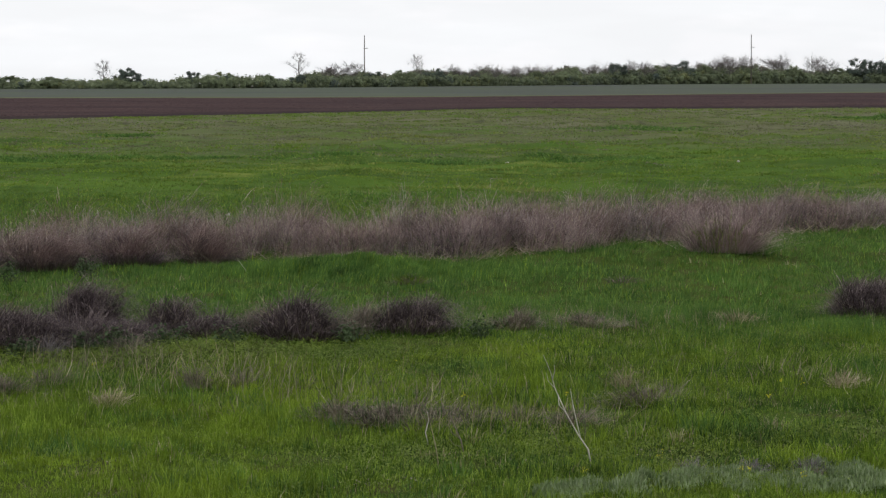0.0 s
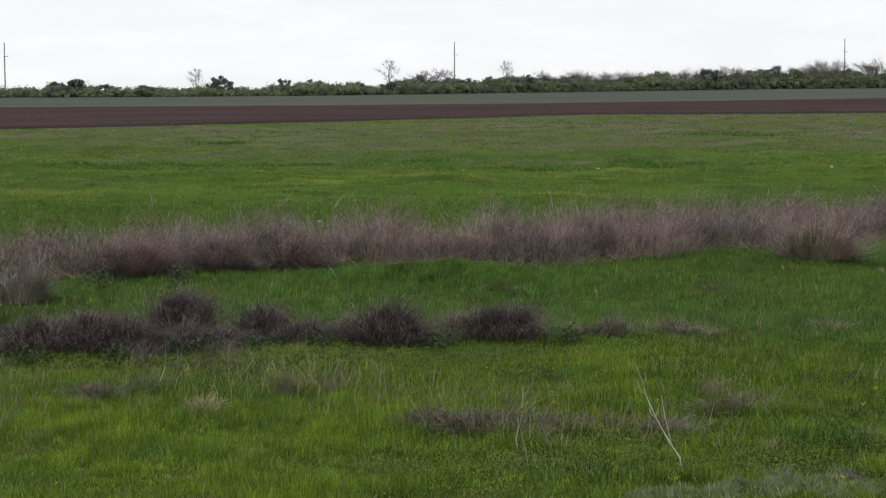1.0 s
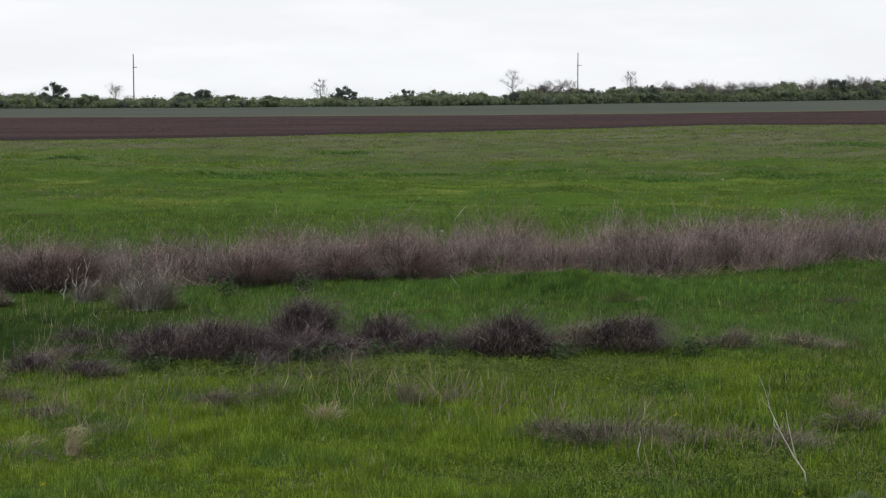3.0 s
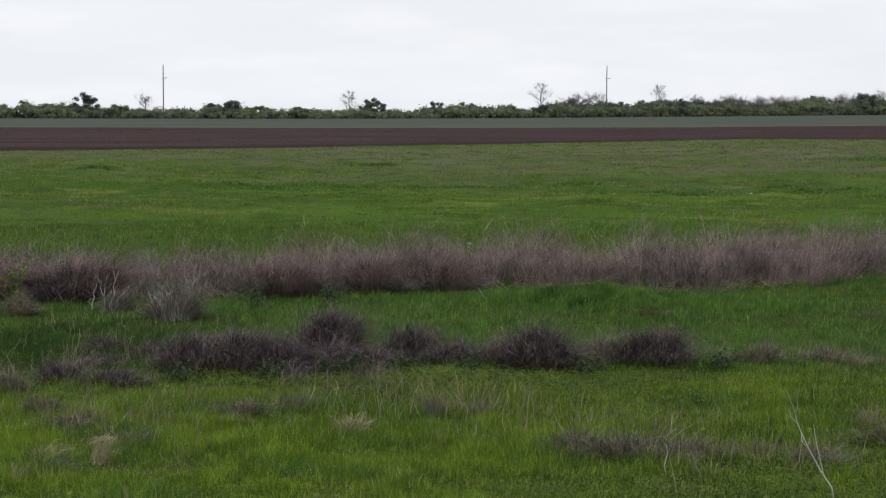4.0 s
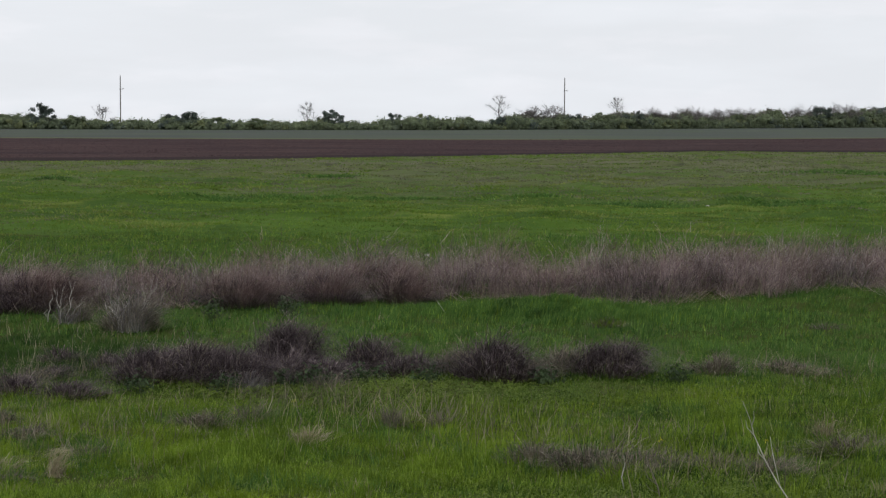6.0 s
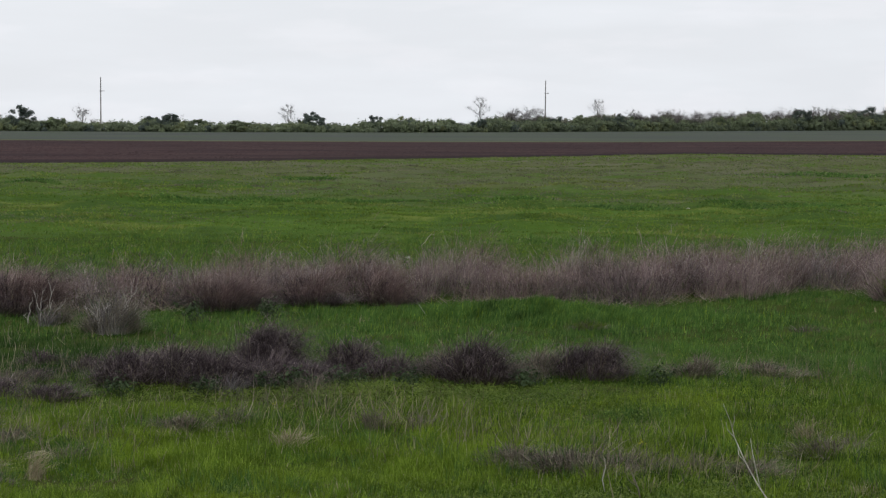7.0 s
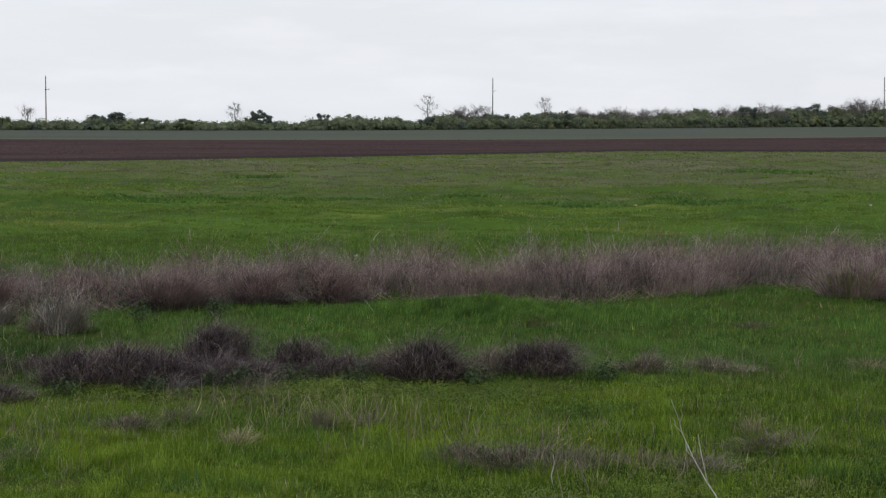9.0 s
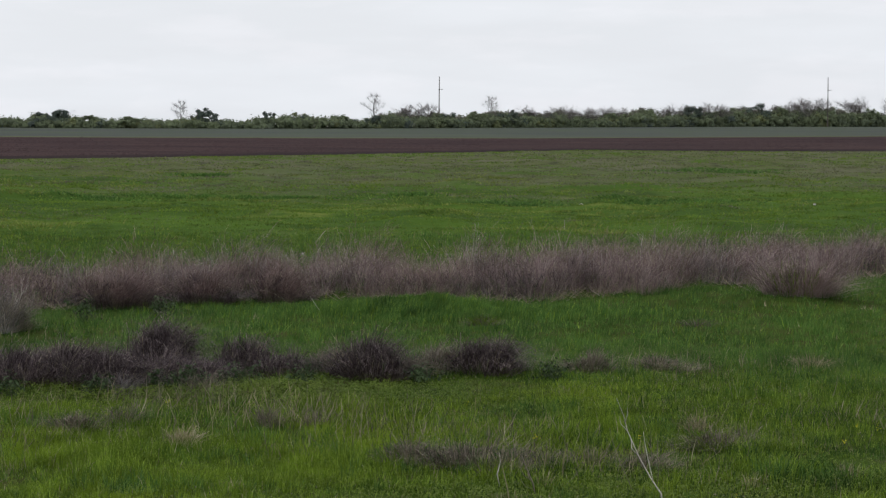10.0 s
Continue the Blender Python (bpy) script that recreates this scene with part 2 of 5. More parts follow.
LILAC = leafy("lilac_grey_stems", (0.215, 0.190, 0.195), (0.130, 0.118, 0.120), (0.36, 0.33, 0.33), patch=1.5, through_light=0.05)
TWIGS = leafy("bare_twigs", (0.190, 0.172, 0.164), (0.150, 0.136, 0.130), (0.22, 0.20, 0.19), patch=0.5, through_light=0.0, gloss=0.9)

# ---- shape helpers ----
rng = np.random.default_rng(7)


def mesh_of(name, verts, tris, mats, idx=None, smooth=False):
    """A mesh from arrays of corners and triangles."""
    verts = np.asarray(verts, np.float32).reshape(-1, 3)
    tris = np.asarray(tris, np.int32).reshape(-1, 3)
    me = bpy.data.meshes.new(name)
    me.vertices.add(len(verts))
    me.vertices.foreach_set("co", verts.ravel())
    me.loops.add(tris.size)
    me.loops.foreach_set("vertex_index", tris.ravel())
    me.polygons.add(len(tris))
    me.polygons.foreach_set("loop_start", np.arange(0, tris.size, 3, dtype=np.int32))
    for m in mats:
        me.materials.append(m)
    if idx is not None:
        me.polygons.foreach_set("material_index", np.asarray(idx, np.int32))
    if smooth:
        me.polygons.foreach_set("use_smooth", np.ones(len(tris), bool))
    me.update()
    return me


def part(name, mesh, parent, label="", kind=""):
    ob = new(name, mesh)
    ob.parent = parent
    return tagged(ob, label, kind=kind)


def thing(name, label, category, group="", kind=""):
    return tagged(new(name), label, category, group, kind)


def line(points):
    px, py = zip(*points)
    return lambda x: np.interp(x, px, py)


# borders between the strips of land, as y over x
PLOUGH_NEAR = line([(-400, 95), (-60, 121), (-48, 126), (-37, 132), (-28, 139), (-16.5, 150), (-3, 163), (6, 175), (14, 173), (23, 173), (41, 177), (60, 184), (400, 240)])
PLOUGH_FAR = line([(-500, 250), (-100, 244), (-57, 243), (-29, 246), (1, 255), (39, 282), (79, 312), (500, 420)])
WOOD_EDGE = line([(-600, 380), (-152, 376), (-88, 372), (-46, 384), (0, 435), (68, 515), (135, 545), (600, 620)])
REED_FRONT = line([(-20, 29.6), (-14, 29.8), (-12.1, 30.4), (-10, 30.5), (-8.2, 31.8), (-6.2, 33.2), (-4.2, 34.2), (-0.9, 33.5), (1.3, 34.5), (3.7, 36.5), (7, 38.7), (10.3, 41.1), (15, 43)])

def waves(x, y, size, seed=0):
    """Soft unevenness between about -1 and 1, with features of that size in metres."""
    r = np.random.default_rng(seed + 100)
    total = np.zeros_like(x, dtype=float)
    for _ in range(9):
        a, k = r.uniform(0, 2 * math.pi), 2 * math.pi / (size * r.uniform(0.7, 2.2))
        total += np.sin(k * (x * np.cos(a) + y * np.sin(a)) + r.uniform(0, 7))
    return total / 3.6


def height(x, y):
    """The lie of the land."""
    x, y = np.asarray(x, float), np.asarray(y, float)
    near = np.clip((48 - y) / 12, 0, 1)
    z = near * (0.035 * waves(x, y, 3.0, 1) + 0.05 * waves(x, y, 9.0, 2))
    z += 0.22 * np.exp(-((x + 1.6) / 1.8) ** 2 - ((y - 32.0) / 0.8) ** 2)
    z += 0.12 * np.exp(-((x - 4.0) / 3.0) ** 2 - ((y - 34.5) / 1.0) ** 2)
    pasture_part = np.clip((y - 46) / 12, 0, 1) * np.clip((PLOUGH_NEAR(x) - y) / 14, 0, 1)
    hummocks = np.clip(waves(x, y, 3.2, 4) * 0.8 + waves(x, y, 6.5, 5) * 0.6 - 0.2, 0, 1.2)
    z += pasture_part * (0.14 * waves(x / 1.5, y, 24.0, 3) + 0.20 * hummocks + 0.03 * waves(x, y, 1.9, 6))
    z -= 0.011 * np.clip(y - WOOD_EDGE(x) - 30, 0, None)
    return z


def blades(x, y, tall, wide, lean, lean_dir, curl=0.35, z=None, segs=2):
    """Tapering bent blades standing at x, y: arrays of corners and triangles. segs 1: a single triangle."""
    n = len(x)
    z = height(x, y) - 0.01 if z is None else z
    turn = rng.uniform(0, math.pi, n)
    sx, sy = np.cos(turn) * wide / 2, np.sin(turn) * wide / 2
    lx, ly = np.cos(lean_dir) * lean, np.sin(lean_dir) * lean
    if segs == 1:
        v = np.empty((n, 3, 3))
        v[:, 0] = np.stack([x - sx, y - sy, z], 1)
        v[:, 1] = np.stack([x + sx, y + sy, z], 1)
        v[:, 2] = np.stack([x + lx * tall, y + ly * tall, z + tall * np.sqrt(np.clip(1 - lean ** 2, 0.05, 1))], 1)
        return v.reshape(-1, 3), np.arange(3 * n).reshape(n, 3)
    v = np.empty((n, 5, 3))
    up = np.sqrt(np.clip(1 - lean ** 2, 0.05, 1))
    mx, my, mz = x + lx * tall * curl, y + ly * tall * curl, z + tall * 0.55
    v[:, 0] = np.stack([x - sx, y - sy, z], 1)
    v[:, 1] = np.stack([x + sx, y + sy, z], 1)
    v[:, 2] = np.stack([mx - sx * 0.75, my - sy * 0.75, mz], 1)
    v[:, 3] = np.stack([mx + sx * 0.75, my + sy * 0.75, mz], 1)
    v[:, 4] = np.stack([x + lx * tall, y + ly * tall, z + tall * np.maximum(up, 0.6)], 1)
    b = 5 * np.arange(n)[:, None]
    t = np.concatenate([b + [0, 1, 3], b + [0, 3, 2], b + [2, 3, 4]], 1)
    return v.reshape(-1, 3), t.reshape(-1, 3)


def stems(base, tip, wide, bow, points=4):
    """Thin three-sided tapering stems from base to tip, bowed sideways by bow (vectors)."""
    n = len(base)
    s = np.linspace(0, 1, points)
    path = base[:, None] * (1 - s)[None, :, None] + tip[:, None] * s[None, :, None] + bow[:, None] * (4 * s * (1 - s))[None, :, None]
    r = np.asarray(wide).reshape(-1, 1) / 2 * (1 - 0.75 * s)[None]
    spin = rng.uniform(0, 6.28, n)
    v = np.empty((n, points, 3, 3))
    for k in range(3):
        a = spin + k * 2.0944
        off = np.stack([np.cos(a), np.sin(a), 0.25 * np.sin(a * 2)], 1)
        v[:, :, k] = path + off[:, None] * r[:, :, None]
    b = (3 * points) * np.arange(n)[:, None]
    rows = []
    for i in range(points - 1):
        for k in range(3):
            p, q = 3 * i + k, 3 * i + (k + 1) % 3
            rows += [[p, q, q + 3], [p, q + 3, p + 3]]
    t = (b[:, :, None] + np.array(rows).reshape(1, -1, 3)).reshape(-1, 3)
    return v.reshape(-1, 3), t


def ribbons(base, tip, wide, bow, points=3):
    """Thin flat stems, each turned its own way, tapering to a point and bowed sideways by bow (vectors)."""
    n = len(base)
    s = np.linspace(0, 1, points)
    path = base[:, None] * (1 - s)[None, :, None] + tip[:, None] * s[None, :, None] + bow[:, None] * (4 * s * (1 - s))[None, :, None]
    a = rng.uniform(0, math.pi, n)
    off = np.stack([np.cos(a), np.sin(a), np.zeros(n)], 1) * (np.asarray(wide) / 2)[:, None]
    v = np.empty((n, 2 * points - 1, 3))
    for k in range(points - 1):
        v[:, 2 * k] = path[:, k] - off * (1 - 0.45 * s[k])
        v[:, 2 * k + 1] = path[:, k] + off * (1 - 0.45 * s[k])
    v[:, -1] = path[:, -1]
    b = (2 * points - 1) * np.arange(n)[:, None]
    rows = []
    for k in range(points - 2):
        p = 2 * k
        rows += [[p, p + 1, p + 3], [p, p + 3, p + 2]]
    rows.append([2 * points - 4, 2 * points - 3, 2 * points - 2])
    t = (b[:, :, None] + np.array(rows).reshape(1, -1, 3)).reshape(-1, 3)
    return v.reshape(-1, 3), t


def join(*pieces):
    vs, ts, off = [], [], 0
    for v, t in pieces:
        vs.append(v)
        ts.append(np.asarray(t) + off)
        off += len(v)
    return np.concatenate(vs), np.concatenate(ts)


def scatter(near, far, count, left=-22.4, right=14.8, even=2.0):
    """Places in the wedge in front of the viewpoint; even 2: the same number on each square metre, 0: thinning out with distance."""
    u = rng.random(count)
    if even == 0:
        d = near * (far / near) ** u
    else:
        d = (near ** even + u * (far ** even - near ** even)) ** (1 / even)
    a = np.radians(rng.uniform(left, right, count))
    return d * np.sin(a), d * np.cos(a)


def leaf_cloud(centres, spread, count, size):
    """Small ragged leaves on the outside of clumps round the ends of the limbs, lying roughly along the clump's surface."""
    c = centres[rng.integers(0, len(centres), count)]
    out = rng.normal(0, 1, (count, 3))
    out /= np.linalg.norm(out, axis=1)[:, None]
    p = c + out * rng.uniform(0.2, 1.9, (count, 1)) * spread
    return leaves_at(p, out, size)


def leaves_at(p, out, size):
    """A pointed leaf at each place p, facing roughly along out and upwards."""
    count = len(p)
    facing = out + rng.normal(0, 0.45, (count, 3)) + np.array([0, 0, 0.55])
    u = np.cross(facing, rng.normal(0, 1, (count, 3)))
    u /= np.linalg.norm(u, axis=1)[:, None] + 1e-6
    w = np.cross(facing, u)
    w /= np.linalg.norm(w, axis=1)[:, None] + 1e-6
    s = (size * rng.uniform(0.5, 1.4, count))[:, None]
    v = np.stack([p - u * s - w * s * 0.8, p + u * s - w * s * 0.4, p + w * s * 1.2], 1)
    return v.reshape(-1, 3), np.arange(3 * count).reshape(-1, 3)


# ---- the ground, one sheet to the horizon ----
cols = np.concatenate([np.linspace(-2600, -320, 10), np.linspace(-300, -92, 16), np.linspace(-90, 66, 230), np.linspace(70, 300, 20), np.linspace(320, 2600, 10)])
rows_y = []
for s in np.linspace(-60, 10, 8):
    rows_y.append((np.full_like(cols, s), 0))
for s in np.linspace(12, 50, 96):
    rows_y.append((np.full_like(cols, s), 0))
p_near, p_far, wood = PLOUGH_NEAR(cols), PLOUGH_FAR(cols), WOOD_EDGE(cols)
rough_edge = 0.5 * waves(cols, cols * 0, 6.0, 11)
for s in np.linspace(0.01, 1, 150):
    rows_y.append((50 * (1 - s) + (p_near + rough_edge) * s, 1))
for s in (0.10, *np.linspace(0.16, 1, 11)):
    rows_y.append((p_near * (1 - s) + p_far * s, 5 if s == 0.10 else 2))
rows_y.append((p_far + 7, 4))
for s in np.linspace(0.1, 1, 8):
    rows_y.append(((p_far + 7) * (1 - s) + (wood + 3) * s, 3))
for s in (20, 120, 600, 2400, 4500):
    rows_y.append((wood + s, 1))
gx = np.tile(cols, len(rows_y))
gy = np.concatenate([r for r, _ in rows_y])
gv = np.stack([gx, gy, height(gx, gy)], 1)
nc = len(cols)
i, j = np.meshgrid(np.arange(len(rows_y) - 1), np.arange(nc - 1), indexing="ij")
c00 = (i * nc + j).ravel()
gt = np.stack([np.stack([c00, c00 + 1, c00 + nc + 1], 1), np.stack([c00, c00 + nc + 1, c00 + nc], 1)], 1).reshape(-1, 3)
gm = np.repeat(np.repeat([k for _, k in rows_y[1:]], nc - 1), 2)
tagged(new("ground", mesh_of("ground", gv, gt, [TURF, TURF_FAR, PLOUGHED, YOUNG_CROP, VERGE, SOIL_EDGE], gm, True)),
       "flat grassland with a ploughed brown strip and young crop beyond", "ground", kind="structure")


# clods on the ploughed strip
n = 22000
x, y = scatter(118.0, 275.0, n, even=1.0)
keep = (y > PLOUGH_NEAR(x) + 10) & (y < PLOUGH_FAR(x) - 0.5)
x, y = x[keep], y[keep]
n = len(x)
size = rng.uniform(0.05, 0.14, n) * (1 + 0.4 * waves(x, y, 9.0, 81)).clip(0.4, 2)
a = rng.uniform(0, 6.28, n)
v = np.empty((n, 4, 3))
for k in range(3):
    v[:, k] = np.stack([x + size * np.cos(a + k * 2.09), y + size * np.sin(a + k * 2.09), height(x, y) - 0.02], 1)
v[:, 3] = np.stack([x + 0.2 * size * np.cos(a), y, height(x, y) + size * rng.uniform(0.25, 0.6, n)], 1)
b = 4 * np.arange(n)[:, None]
t = np.concatenate([b + [0, 1, 3], b + [1, 2, 3], b + [2, 0, 3]], 1).reshape(-1, 3)
tagged(new("soil_clods", mesh_of("soil_clods", v.reshape(-1, 3), t, [CLOD])), "dark reddish-brown clods of ploughed soil", "soil", kind="stuff")


# ---- grass ----
def bare_spot(x, y):
    """Where the turf is thin: round the dead shrubs and a few worn hollows."""
    m = np.zeros_like(x)
    for cx, cy, r in ((3.1, 30.3, 0.5), (4.1, 29.2, 0.35), (1.15, 18.4, 0.5), (-2.6, 22.3, 0.7), (1.9, 18.6, 0.4), (2.6, 24.4, 0.5), (3.5, 18.25, 0.16), (4.1, 18.2, 0.14), (0.1, 15.9, 0.2), (-6.2, 22.2, 0.5), (-5.0, 22.3, 0.45), (-3.9, 22.7, 0.4), (-1.9, 22.7, 0.5), (-0.5, 23.1, 0.4)):
        m = np.maximum(m, np.exp(-((x - cx) / (1.8 * r)) ** 2 - ((y - cy) / r) ** 2))
    return m


def meadow(name, near, far, count, tall, wide, mats, label, segs, even, tussocks, lush=0.0, low=None, dry=1.0):
    """Blades, six in ten of them gathered in tussocks."""
    x, y = scatter(near, far, count, even=even)
    cx, cy = scatter(near, far, tussocks, even=even)
    own = rng.integers(0, tussocks, count)
    inside = rng.random(count) < 0.6
    size = rng.uniform(0.03, 0.12, tussocks)[own]
    ox, oy = rng.normal(0, 1, count) * size, rng.normal(0, 1, count) * size
    x, y = np.where(inside, cx[own] + ox, x), np.where(inside, cy[own] + oy, y)
    grown = np.where(inside, rng.uniform(0.7, 1.6, tussocks)[own], rng.uniform(0.45, 1.0, count))
    out = np.where(inside, np.arctan2(oy, ox), rng.normal(0.3, 1.4, count))
    reeds = (y > REED_FRONT(x) + 0.4) & (y < REED_FRONT(x) + 3.2)
    keep = (rng.random(count) > 0.85 * bare_spot(x, y)) & ~(reeds & (rng.random(count) < 0.8))
    x, y, grown, out, own, inside = x[keep], y[keep], grown[keep], out[keep], own[keep], inside[keep]
    n = len(x)
    clump = 0.5 + 0.5 * np.clip(waves(x, y, 0.7, 21) * 0.5 + waves(x, y, 2.4, 22) * 0.8, -1, 1)
    h = tall * ((0.4 if segs == 2 else 0.55) + (0.8 if segs == 2 else 0.5) * clump) * rng.uniform(0.5, 1.2, n) * grown
    if low is not None:
        h *= low(x, y)
    v, t = blades(x, y, h, wide * rng.uniform(0.6, 1.4, n), np.abs(rng.normal(0.42, 0.24, n)).clip(0, 0.93), out, segs=segs)
    pick = np.zeros(n, int)
    mark = waves(x, y, 1.8, 31) + np.where(inside, rng.normal(0, 0.8, tussocks)[own], rng.normal(0, 0.5, n))
    pick[mark < -0.95] = 1
    pick[rng.random(n) < dry * 0.03 + 0.06 * (waves(x, y, 1.2, 33) > 0.75)] = 2
    pick[inside & (rng.random(tussocks)[own] < 0.03 * dry)] = 2
    if lush:
        pick[(pick == 0) & (y > lush) & (rng.random(n) < np.where(y < 39.5, np.clip((y - lush) / 2.5, 0, 0.9), 0.72))] = 1
    # more of the darker blades in the left corner and the weedy right
    corner = np.exp(-((x + 9.0) / 1.9) ** 4 - ((y - 25.0) / 2.9) ** 4)
    worn = 0.24 * np.exp(-((x - 1.8) / 3.4) ** 4 - ((y - 21.6) / 3.0) ** 4) * (1 + waves(x, y, 1.5, 35))
    # cloud shade over the near right, put into the blade colour
    cloud_shade = 0.38 * np.exp(-((x - 2.6) / 3.2) ** 4 - ((y - 17.2) / 2.6) ** 4) * (1 + waves(x, y, 1.1, 36))
    pick[(pick < 2) & (rng.random(n) < np.maximum(1.15 * corner, np.maximum(worn, cloud_shade)))] = 3
    return tagged(new(name, mesh_of(name, v, t, mats, np.repeat(pick, len(t) // n))), label, "grass", kind="stuff")


def low_growth(x, y):
    """Shorter turf in front of the shrubs and at the foot of the bank."""
    k = 0.82 * np.exp(-((x + 3.2) / 3.9) ** 4 - ((y - 22.4 - 0.12 * (x + 3.2)) / 0.85) ** 2)
    k = np.maximum(k, 0.35 * np.exp(-((x - 3.0) / 1.6) ** 2 - ((y - 15.2) / 0.6) ** 2))
    k = np.maximum(k, 0.75 * np.exp(-((x - 3.7) / 0.9) ** 2 - ((y - 18.2) / 0.25) ** 2))
    k = np.maximum(k, 0.32 * np.exp(-((x - 0.8) / 2.2) ** 2 - ((y - 16.4) / 0.9) ** 2))
    return 1 - k


meadow("meadow_grass", 13.6, 19.2, 140000, 0.150, 0.0066, [GRASS, GRASS_LUSH, DRY, DARK_GRASS], "fresh green meadow grass with scattered dry blades", 2, 2.0, 2600, 22.6, low_growth, 0.35)
meadow("meadow_grass", 19.0, 27.0, 330000, 0.145, 0.0075, [GRASS, GRASS_LUSH, DRY, DARK_GRASS], "fresh green meadow grass thinning towards the shrubs", 1, 2.0, 6000, 22.6, low_growth, 0.35)
meadow("bank_grass", 27.0, 52.0, 230000, 0.155, 0.014, [GRASS, GRASS_LUSH, DRY, DARK_GRASS], "lush green grass before and behind the reed bed", 1, 1.2, 7000, 24.0, None, 0.1)


n = 22000
x, y = -1.6 + rng.normal(0, 1.7, n), 31.9 + rng.normal(0, 0.6, n)
v, t = blades(x, y, 0.20 * rng.uniform(0.5, 1.2, n) * (0.8 + 0.3 * waves(x, y, 0.6, 25)), rng.uniform(0.007, 0.016, n), rng.uniform(0.1, 0.6, n), rng.normal(0.2, 1.3, n))
tagged(new("mound_grass", mesh_of("mound_grass", v, t, [GRASS_LUSH, GRASS], np.repeat((rng.random(n) < 0.12).astype(int), 3))), "rank dark-green grass on a low mound", "grass", kind="stuff")


def far_meadow(name, near, far, count, clumps, mats, label):
    """Pasture grass: seven blades in ten stand in low mats of one colour each, in wide drifts of bright, deep and dull turf."""
    mx, my = scatter(near, far, clumps, even=0)
    own = rng.integers(0, clumps, count)
    loose = rng.random(count) < 0.3
    lx, ly = scatter(near, far, count, even=0)
    broad = rng.uniform(0.15, 0.75, clumps) * (0.6 + 0.007 * my)
    x = np.where(loose, lx, mx[own] + rng.normal(0, 1, count) * broad[own])
    y = np.where(loose, ly, my[own] + rng.normal(0, 0.6, count) * broad[own])
    keep = y < PLOUGH_NEAR(x) - 0.2 + rng.normal(0, 0.25, count)
    x, y, own, loose = x[keep], y[keep], own[keep], loose[keep]
    n, d = len(x), np.hypot(x, y)
    grown = np.where(loose, 0.8, rng.uniform(0.55, 1.7, clumps)[own])
    h = (0.03 + 0.00030 * d) * rng.uniform(0.5, 1.2, n) * grown
    v, t = blades(x, y, h, 0.0010 * d * rng.uniform(0.5, 1.5, n), rng.uniform(0.0, 0.35, n), rng.normal(0.2, 1.5, n), segs=1)
    cx, cy = np.where(loose, x, mx[own]), np.where(loose, y, my[own])
    chance = np.where(loose, (0.5 + 0.45 * waves(x, y, 1.6, 47) + rng.normal(0, 0.08, n)).clip(0, 1), rng.random(clumps)[own])
    # dull turf lies between 85 and 125 m, thinning towards the ploughed edge
    dull = np.interp(cy, [60, 80, 92, 118, 132, 185], [0.03, 0.12, 0.72, 0.78, 0.55, 0.66]) + 0.28 * waves(cx / 2.2, cy, 13.0, 43)
    lemon = np.interp(cy, [48, 60, 72, 86, 110], [0.05, 0.12, 0.38, 0.38, 0.1]) + 0.30 * waves(cx / 2.0, cy, 10.0, 44)
    deep = 0.24 + 0.34 * waves(cx / 1.8, cy, 7.0, 45)
    # fresher growth along the ploughed edge
    rim = np.clip(1 - (PLOUGH_NEAR(cx) - cy) / 16, 0, 1)
    dull, lemon = dull - 0.55 * rim, lemon + 0.35 * rim
    pick = np.zeros(n, int)
    second = (chance * 7.13) % 1
    pick[second < deep] = 1
    pick[(second > 0.45) & ((chance * 3.71) % 1 < lemon)] = 2
    pick[chance < dull] = 3
    pick[chance < dull * (0.42 + 0.30 * waves(cx / 2.0, cy, 8.0, 46))] = 4
    return tagged(new(name, mesh_of(name, v, t, mats, pick)), label, "grass", kind="stuff")


def far_tussocks(name, count, label):
    """Ranker clumps standing out of the grazed turf, in loose groups."""
    x, y = scatter(52.0, 104.0, count, even=1.0)
    keep = (y < PLOUGH_NEAR(x) - 2) & (waves(x, y, 7.0, 71) + 0.5 * waves(x, y, 2.5, 72) + rng.normal(0, 0.25, count) > 0.45)
    x, y = x[keep], y[keep]
    # ranker groups that stand out
    groups = ((34, 138, 1.8, 60), (-1.2, 71.5, 1.0, 40), (-14.9, 75, 0.5, 16), (-13.2, 75.3, 0.9, 26), (-10.1, 75.8, 0.7, 20), (-16.9, 72, 1.2, 24), (-31.3, 90.8, 0.4, 12), (-17.2, 97, 0.6, 14), (-4.5, 76, 1.4, 24), (6.5, 74, 1.6, 26), (12.5, 110, 2.0, 30))
    px = np.concatenate([x] + [a + rng.normal(0, w, n) for a, b, w, n in groups])
    py = np.concatenate([y] + [b + rng.normal(0, 0.7 * w, n) for a, b, w, n in groups])
    rank = np.arange(len(px)) >= len(x)
    own = rng.integers(0, len(px), 60 * len(px))
    n = len(own)
    size = rng.uniform(0.12, 0.40, len(px))[own]
    ox, oy = rng.normal(0, 3.0, n) * size, rng.normal(0, 1.2, n) * size
    x, y = px[own] + ox, py[own] + oy
    d = np.hypot(x, y)
    h = rng.uniform(0.10, 0.24, len(px))[own] * rng.uniform(0.5, 1.1, n)
    v, t = blades(x, y, h, 0.0009 * d * rng.uniform(0.7, 1.5, n), rng.uniform(0.45, 0.93, n), np.arctan2(oy, ox), segs=1)
    pick = np.where(rank, 0, np.where(waves(px / 1.6, py, 9.0, 73) < 0.1, 1, 2))[own]
    return tagged(new(name, mesh_of(name, v, t, [GRASS_LUSH, GRASS_FAR, GRASS_LEMON], pick)), label, "grass", kind="stuff")


far_tussocks("pasture_tussocks", 900, "rank green tussocks scattered over the pasture")
